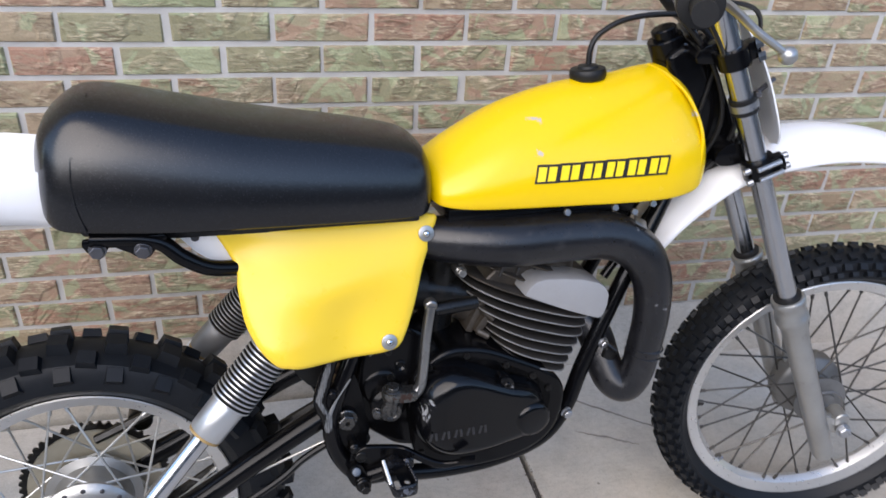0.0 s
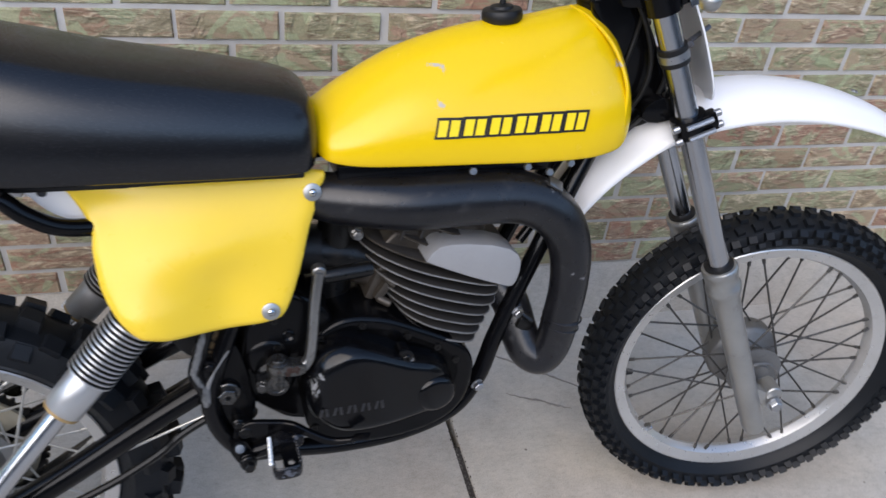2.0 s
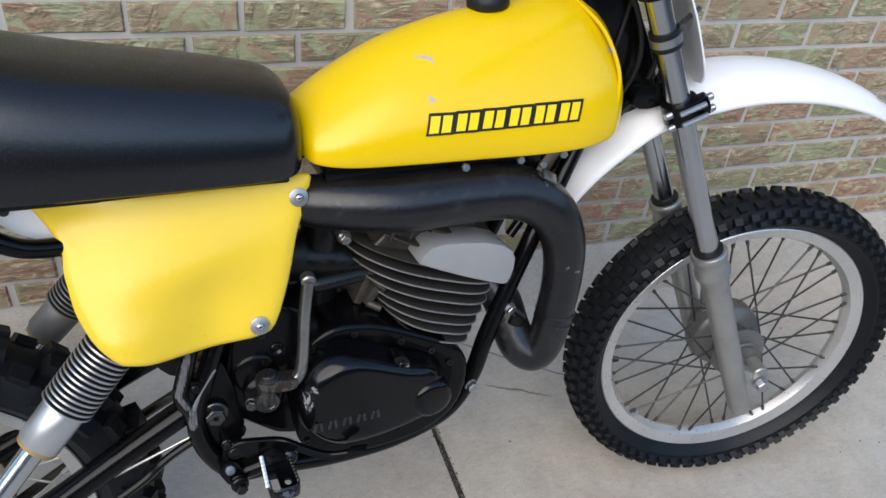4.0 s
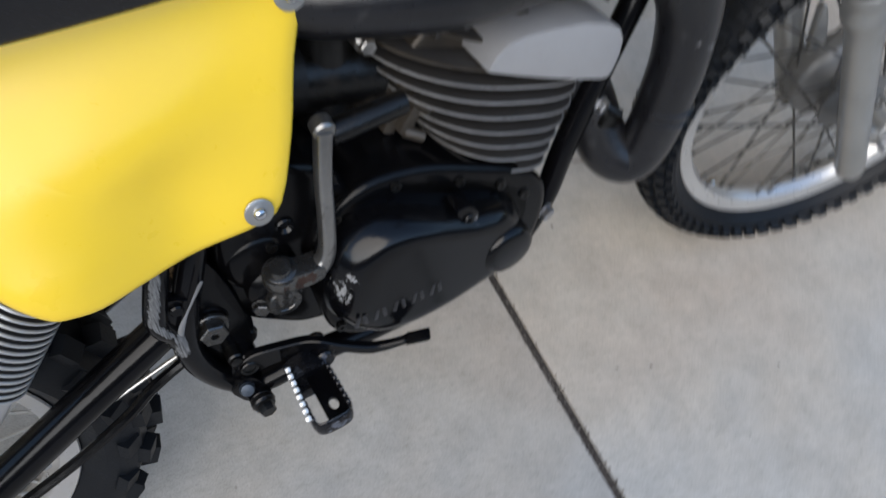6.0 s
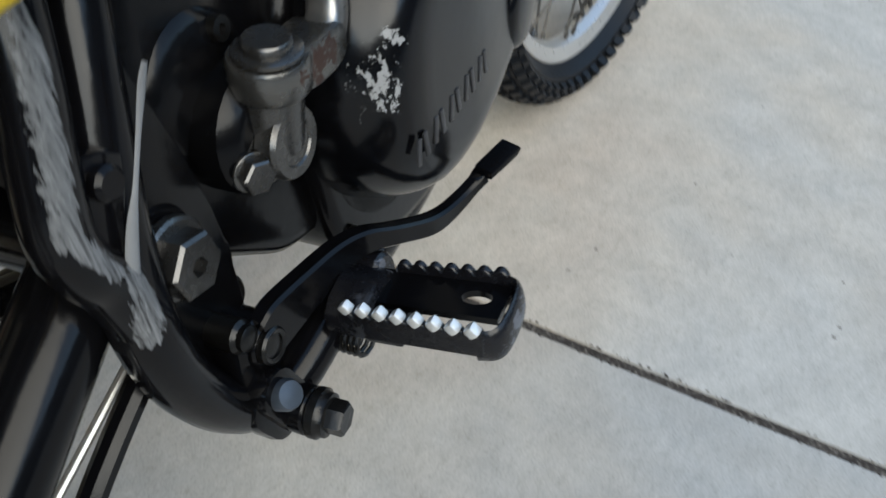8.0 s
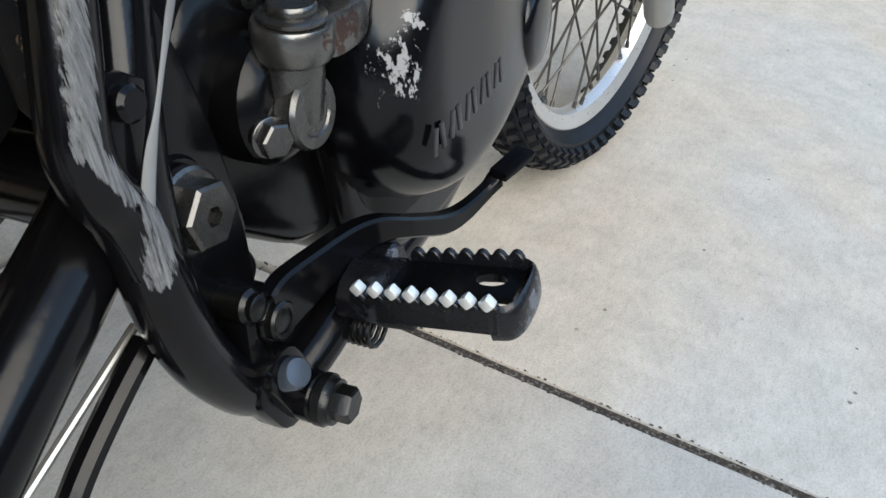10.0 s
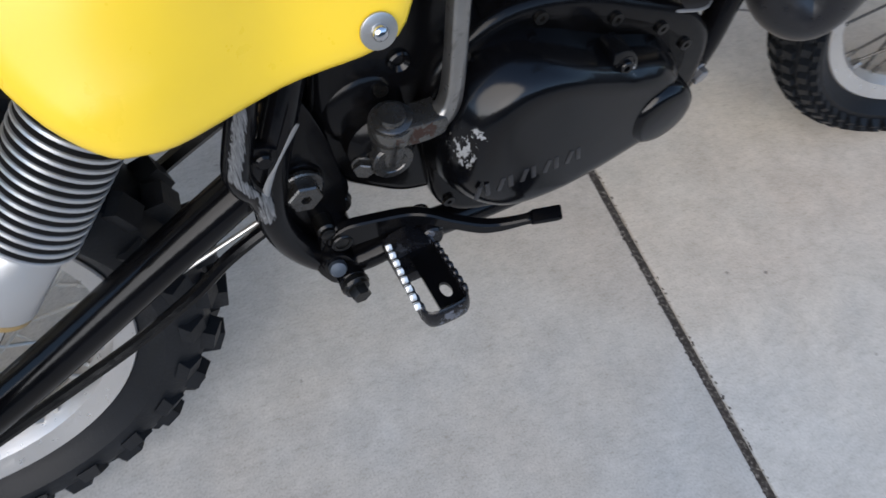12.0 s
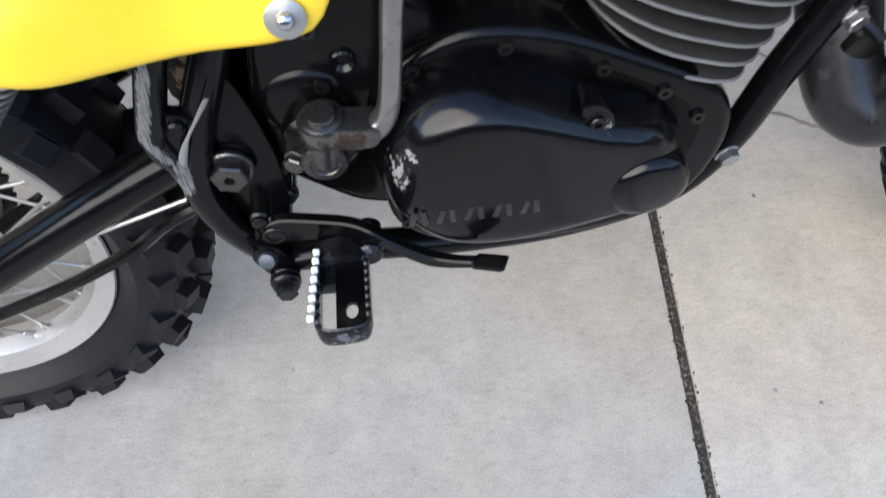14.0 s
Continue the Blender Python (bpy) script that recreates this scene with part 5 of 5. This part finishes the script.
# exhaust: out of the cylinder, down, round and back under the tank
pipe_pts = [(0.835, 0.0, 0.662, 0.029), (0.868, -0.012, 0.640, 0.0305), (0.896, -0.035, 0.605, 0.0315), (0.9065, -0.058, 0.560, 0.0318), (0.918, -0.076, 0.530, 0.0318), (0.938, -0.089, 0.522, 0.0312), (0.954, -0.096, 0.552, 0.0305), (0.961, -0.1, 0.605, 0.0305), (0.966, -0.102, 0.67, 0.0312),
            (0.960, -0.1, 0.735, 0.034), (0.933, -0.096, 0.786, 0.0375), (0.88, -0.09, 0.818, 0.040), (0.80, -0.088, 0.825, 0.041), (0.70, -0.086, 0.825, 0.041), (0.61, -0.066, 0.830, 0.038), (0.54, -0.04, 0.832, 0.031), (0.42, -0.02, 0.82, 0.026)]
pipe = part("exhaust_pipe", sweep(pipe_pts, 7, 28), PIPE, bike, "fat matt black expansion-chamber exhaust pipe", None, 60)
part("weld_bead", ring([(0.0305, -0.002), (0.0330, 0.0), (0.0305, 0.002)], (0.963, -0.1, 0.605), (0.1, 0, 1), 40), PIPE, pipe)
part("weld_bead", ring([(0.0305, -0.0015), (0.0325, 0.0), (0.0305, 0.0015)], (0.961, -0.099, 0.59), (0.16, 0, 1), 40), PIPE, pipe)
part("bracket", block((0.920, -0.108, 0.845), (0.026, 0.018, 0.004), 0.0015, (35, 32, 0)), ALLOY_WORN, pipe, "bare scratched steel bracket")
for c in ((0.91, -0.1, 0.862), (0.875, -0.098, 0.872), (0.79, -0.1, 0.872), (0.945, -0.096, 0.872)):
    part("tank_bolt", hexagon(c, (0, -1, 0.2), 0.006, 0.006), STEEL, bike)
part("exhaust_spring", join(sweep([(0.885, -0.055, 0.615, 0.005), (0.90, -0.072, 0.603, 0.006), (0.918, -0.082, 0.59, 0.005)], 3, 8), block((0.905, -0.08, 0.585), (0.026, 0.012, 0.02), 0.004, (0, 30, 0))), GRIME, pipe)
part("tank_rail", prism([(0.60, 0.884), (0.92, 0.878), (0.92, 0.856), (0.60, 0.858)], -0.080, 0.080, 0.005), FRAME, bike, "black frame rail under the tank")
part("tank_mount", block((0.93, 0, 0.875), (0.13, 0.14, 0.02), 0.005), FRAME, bike)

# kick-start lever with its folded pedal
kick = part("kick_lever", sweep([(0.505, -0.119, 0.590, 0.0105), (0.522, -0.120, 0.588, 0.0095), (0.538, -0.120, 0.592, 0.0090), (0.547, -0.119, 0.606, 0.0085), (0.552, -0.117, 0.64, 0.0082), (0.557, -0.113, 0.69, 0.0082), (0.565, -0.108, 0.738, 0.0085)], 6, 16, 0.9, (0, 1, 0), 0.6), ALLOY_WORN, bike, "worn bare alloy kick-start lever", None, 60)
part("kick_boss", join(lathe([(0.0165, 0.0), (0.0178, 0.002), (0.0178, 0.014), (0.0168, 0.016), (0.010, 0.016)], (0.501, -0.114, 0.585), (0, -0.15, 1), 28), prism(spline([(0.503, 0.584), (0.503, 0.600), (0.525, 0.599), (0.540, 0.597), (0.538, 0.583), (0.522, 0.580)], 3, True), -0.1305, -0.105, 0.003)), RUSTY_ALLOY, kick, "rust-stained kick lever boss")
part("washer", lathe([(0.0138, 0), (0.0150, 0.0006), (0.0150, 0.0022), (0.0135, 0.003)], (0.501, -0.1165, 0.601), (0, -0.15, 1), 24), DULL_NUT, kick)
part("kick_bolt", lathe([(0.0105, 0), (0.0108, 0.001), (0.0108, 0.0035), (0.0098, 0.005), (0.003, 0.0053)], (0.501, -0.117, 0.6035), (0, -0.15, 1), 24), DULL_NUT, kick, "flat steel bolt head")
part("neck", rod((0.4980, -0.108, 0.556), (0.501, -0.113, 0.587), 0.0150, 24), DULL_NUT, kick)
kick_hub = part("kick_hub", join(lathe([(0.0150, -0.036), (0.0165, -0.034), (0.0165, -0.018), (0.0140, -0.017), (0.0140, -0.010), (0.0168, -0.009), (0.0172, -0.001), (0.0160, 0.0012), (0.0112, 0.0014), (0.0104, 0.0004), (0.0046, 0.0004), (0.0040, -0.0006), (0.001, -0.0008)], (0.4975, -0.1215, 0.5605), OUT, 32)), DULL_NUT, kick, "worn steel kick-start hub", None, 30)
part("pinch_ear", prism(spline([(0.4715, 0.552), (0.472, 0.566), (0.484, 0.574), (0.494, 0.570), (0.494, 0.550), (0.482, 0.545)], 3, True), -0.112, -0.094, 0.004), DULL_NUT, kick_hub)
part("pinch_bolt", hexagon((0.4765, -0.1110, 0.5575), (-0.35, -1, 0), 0.0082, 0.0065, 0.0092), DULL_NUT, kick_hub)
part("kick_pedal", lathe([(0.008, 0), (0.0105, 0.002), (0.0115, 0.01), (0.0115, 0.068), (0.0105, 0.074), (0.006, 0.076)], (0.57, -0.104, 0.728), (1, 0.05, 0.05), 18), GRIME, kick, "grey folded kick pedal")
part("kick_pivot", rod((0.565, -0.114, 0.738), (0.566, -0.098, 0.740), 0.0105, 16), ALLOY_WORN, kick)
part("shaft_housing", join(lathe([(0.03, 0), (0.03, 0.02), (0.024, 0.026), (0.02, 0.027)], (0.497, -0.085, 0.565), OUT, 24)), CASE, bike)

# ---- foot peg, its bracket and the brake pedal ----
def lobes(a, b, r, y0, y1, bevel=0.003):
    """A plate round two bolt places (x, z)."""
    t = math.atan2(b[1] - a[1], b[0] - a[0])
    poly = [(b[0] + r * math.cos(t - math.pi / 2 + math.pi * k / 8), b[1] + r * math.sin(t - math.pi / 2 + math.pi * k / 8)) for k in range(9)]
    poly += [(a[0] + r * math.cos(t + math.pi / 2 + math.pi * k / 8), a[1] + r * math.sin(t + math.pi / 2 + math.pi * k / 8)) for k in range(9)]
    return prism(poly, y0, y1, bevel)


brk = part("peg_bracket", join(lobes((0.437, 0.461), (0.446, 0.438), 0.0125, -0.126, -0.104, 0.004), lobes((0.4355, 0.452), (0.4425, 0.436), 0.0150, -0.121, -0.104, 0.004), rod((0.446, -0.10, 0.438), (0.446, -0.134, 0.438), 0.0125, 20),
                               sweep([(0.436, -0.106, 0.440, 0.010), (0.458, -0.114, 0.441, 0.0125), (0.49, -0.119, 0.452, 0.0125), (0.518, -0.121, 0.460, 0.0125)], 4, 14),
                               block((0.437, -0.103, 0.468), (0.022, 0.026, 0.05), 0.006, (0, 10, 0))), FRAME, bike, "black foot-peg bracket with bolts")
part("bolt", lathe([(0.0078, -0.008), (0.0078, 0.003), (0.0066, 0.0055), (0.002, 0.006)], (0.4360, -0.1285, 0.4615), (-0.1, -0.85, 0.5), 18), ZINC, brk, "pale blue zinc bolt head")
part("collar", lathe([(0.0118, 0), (0.0130, 0.001), (0.0130, 0.005), (0.0115, 0.0065), (0.0112, 0.009), (0.0095, 0.0095)], (0.446, -0.133, 0.438), (0.08, -1, -0.05), 24), GRIME, brk)
part("bolt", hexagon((0.4468, -0.1415, 0.4378), (0.08, -1, -0.05), 0.0090, 0.0095), GRIME, brk, "dark hex bolt head")
hub = part("pedal_hub", join(rod((0.4457, -0.088, 0.4835), (0.4457, -0.117, 0.4835), 0.0145, 22), rod((0.4457, -0.117, 0.4835), (0.4457, -0.1195, 0.4835), 0.0122, 22)), FRAME, bike, "black pivot hub of the brake pedal")
part("bolt", join(ring([(0.0062, 0), (0.0094, 0), (0.0094, 0.004), (0.0082, 0.0052), (0.0062, 0.0045)], (0.4457, -0.1185, 0.483), (0, -1, 0.05), 20), lathe([(0.0062, 0), (0.0062, 0.0035), (0.002, 0.0042)], (0.4457, -0.1185, 0.483), (0, -1, 0.05), 18)), GRIME, hub, "worn round bolt head")
part("stop_lug", join(rod((0.4365, -0.092, 0.4955), (0.4365, -0.1165, 0.4965), 0.0082, 16), lathe([(0.0064, 0), (0.0064, 0.003), (0.004, 0.0045), (0.001, 0.0045)], (0.4365, -0.1160, 0.4965), OUT, 14)), GRIME, hub)
part("stop_bolt", join(rod((0.4560, -0.065, 0.495), (0.4560, -0.098, 0.4975), 0.0098, 18), lathe([(0.0118, 0), (0.0118, 0.003), (0.0102, 0.0045)], (0.4560, -0.088, 0.4965), OUT, 18)), GRIME, brk)
part("pedal_web", prism([(0.448, 0.448), (0.452, 0.470), (0.485, 0.472), (0.508, 0.468), (0.518, 0.460), (0.49, 0.450)], -0.112, -0.106, 0.0015), FRAME, brk, "black web behind the brake pedal")
part("return_arm", prism(spline([(0.448, 0.540), (0.457, 0.545), (0.466, 0.522), (0.462, 0.503), (0.450, 0.490), (0.443, 0.503), (0.450, 0.520)], 3, True), -0.096, -0.088, 0.002), FRAME, brk)


def peg_plate(x, y0, y1, z0, z1, teeth, thick=0.004):
    """An upright plate along y with saw teeth on its upper edge."""
    top = []
    n = teeth * 4
    for k in range(n + 1):
        u = k / n
        top.append((y0 + (y1 - y0) * u, z1 + (0.0, 0.0034, 0.0045, 0.0034)[k % 4]))
    poly = top + [(y1, z0), (y0, z0)]
    bm = loft([[Vector((x - thick / 2, y, z + (0.012 * (y - y0) / (y1 - y0)))) for y, z in poly], [Vector((x + thick / 2, y, z + (0.012 * (y - y0) / (y1 - y0)))) for y, z in poly]])
    return soften(bm, 0.0006, 1)


peg = part("foot_peg", join(peg_plate(0.4785, -0.137, -0.213, 0.4625, 0.4765, 8), peg_plate(0.5165, -0.150, -0.211, 0.4630, 0.4770, 7),
                            sweep([(0.4785, -0.208, 0.4790, 0.0100), (0.481, -0.2165, 0.4800, 0.0100), (0.489, -0.2195, 0.4805, 0.0100), (0.506, -0.2190, 0.4805, 0.0100), (0.5140, -0.2160, 0.4800, 0.0100), (0.5165, -0.208, 0.4790, 0.0100)], 4, 12, 0.25, (0, 0, 1)),
                            prism([(0.4765, 0.463), (0.4765, 0.474), (0.484, 0.480), (0.497, 0.4835), (0.509, 0.479), (0.5185, 0.472), (0.5185, 0.460), (0.497, 0.457)], -0.150, -0.128, 0.0025), block((0.497, -0.158, 0.4665), (0.036, 0.022, 0.012), 0.002, (-8, 0, 0)),
                            rod((0.519, -0.106, 0.463), (0.519, -0.141, 0.467), 0.0115, 18)), PEG, bike, "black folding foot peg with saw teeth")
part("hinge_pin", join(rod((0.5085, -0.128, 0.470), (0.5300, -0.1275, 0.4695), 0.0055, 14), lathe([(0.0085, 0), (0.0085, 0.0035), (0.006, 0.0055), (0.002, 0.0055)], (0.5265, -0.1275, 0.4695), (1, 0, 0), 16)), ZINC, peg, "worn bluish hinge pin")
for k in range(8):
    y = -0.1420 - k * 0.0096
    part("tooth", block((0.4785 - 0.004 * k / 7, y, 0.4822 + 0.0118 * k / 7), (0.0056, 0.0060, 0.0056), 0.0016, (45, 0, 0)), TEETH, peg, "bright worn tooth tip" if k == 0 else "")
out_loop, in_loop = [], []
for k in range(24):
    a = 2 * math.pi * k / 24
    cx, sy = math.cos(a), math.sin(a)
    out_loop.append((0.5040 + max(-0.0120, min(0.0120, 0.03 * cx)), -0.178 + max(-0.036, min(0.036, 0.06 * sy))))
    in_loop.append((0.5040 + 0.0046 * cx, -0.199 + 0.0078 * sy))
rise = lambda y: 0.012 * (-0.128 - y) / 0.082
bm = loft([[Vector((x, y, z + rise(y))) for x, y in loop] for loop, z in ((in_loop, 0.468), (in_loop, 0.472), (out_loop, 0.472), (out_loop, 0.468), (in_loop, 0.468))], False)
part("tread_plate", bm, FRAME, peg, "black slotted tread plate")
coil = []
for k in range(7 * 10 + 1):
    a = 2 * math.pi * k / 10
    coil.append((0.490 + 0.0085 * math.cos(a), -0.118 - 0.0034 * k / 10, 0.446 + 0.0085 * math.sin(a), 0.0014))
part("spring", sweep(coil, 1, 6), GRIME, peg, "dark coil return spring")
PEDAL = [(0.4455, -0.1165, 0.4980, 0.4720, 0.0050), (0.4565, -0.1175, 0.5010, 0.4730, 0.0050), (0.480, -0.1205, 0.4995, 0.4760, 0.0050), (0.505, -0.1245, 0.4970, 0.4790, 0.0050), (0.521, -0.1310, 0.4940, 0.4790, 0.0050),
         (0.538, -0.1380, 0.4850, 0.4720, 0.0050), (0.562, -0.1455, 0.4730, 0.4600, 0.0048), (0.580, -0.1505, 0.4690, 0.4580, 0.0044), (0.599, -0.1575, 0.4725, 0.4640, 0.0042), (0.6055, -0.1610, 0.4770, 0.4680, 0.0050)]
rows = []
for x, y, zt, zb, half in spline(PEDAL, 5):
    e = 0.0016
    loop = [(-half + e, zt), (half - e, zt), (half, zt - e), (half, zb + e), (half - e, zb), (-half + e, zb), (-half, zb + e), (-half, zt - e)]
    rows.append([Vector((x + 0.25 * v, y + v, z)) for v, z in loop])
pedal = part("brake_pedal", loft(rows), FRAME, bike, "black flat-bar rear brake pedal", None, 40)
part("pedal_tip", prism([(-0.013, -0.0030), (-0.011, 0.0012), (0.002, 0.0022), (0.013, 0.0030), (0.014, 0.0005), (0.010, -0.0018), (0.0, -0.0025)], -0.0072, 0.0072, 0.001), FRAME, pedal, "small flat pedal tip worn at its edge", pose(0.6125, -0.1685, 0.4805, -4, -10, -24))

# ---- the bricks of the wall ----
def brick_mesh(seed, short=1.0):
    rng = random.Random(seed)
    w, h, d = (LENGTH - JOINT) / 2 * short, (COURSE - JOINT) / 2, 0.012
    j = lambda s: rng.uniform(-s, s)
    back = [(-w, d, -h), (w, d, -h), (w, d, h), (-w, d, h)]
    mid = [(x + j(0.0012), -0.001, z + j(0.0012)) for x, _, z in back]
    face = [(x * 0.965 + j(0.0018), -0.0055 + j(0.0012), z * 0.90 + j(0.0015)) for x, _, z in back]
    v = back + mid + face + [(j(0.03), -0.0065 + j(0.001), j(0.008))]
    f = []
    for a in (0, 4):
        for k in range(4):
            f.append((a + k, a + (k + 1) % 4, a + 4 + (k + 1) % 4, a + 4 + k))
    f += [(8 + k, 8 + (k + 1) % 4, 12) for k in range(4)]
    return v, f


meshes = []
for s in range(12):
    me = bpy.data.meshes.new("brick")
    v, f = brick_mesh(s)
    me.from_pydata(v, [], f)
    me.materials.append(BRICK)
    meshes.append(me)
far_v, far_f = [], []
rng = random.Random(7)
TOP = 0.9888
for m in range(-28, 12):
    z = TOP - COURSE * m
    for k in range(-15, 28):
        x = (k + (0.5 if m % 2 else 0.0)) * LENGTH + LENGTH / 2 + rng.uniform(-0.003, 0.003)
        if not -3.1 < x < 5.5:
            continue
        y = 0.0035 + rng.uniform(-0.0015, 0.0015)
        zz = z + rng.uniform(-0.0012, 0.0012)
        pick = rng.randrange(12)
        if -0.62 < x < 2.75 and -2 <= m:
            ob = part("brick", meshes[pick], None, wall)
            ob.matrix_basis = Matrix.LocRotScale(Vector((x, y, zz)), Euler((0, rng.uniform(-0.006, 0.006), 0)), None)
        else:
            v, f = brick_mesh(100 + pick)
            n = len(far_v)
            far_v += [(a + x, b + y, c + zz) for a, b, c in v]
            far_f += [tuple(n + i for i in q) for q in f]
me = bpy.data.meshes.new("bricks")
me.from_pydata(far_v, [], far_f)
tagged(part("brickwork", me, BRICK, wall), kind="stuff")
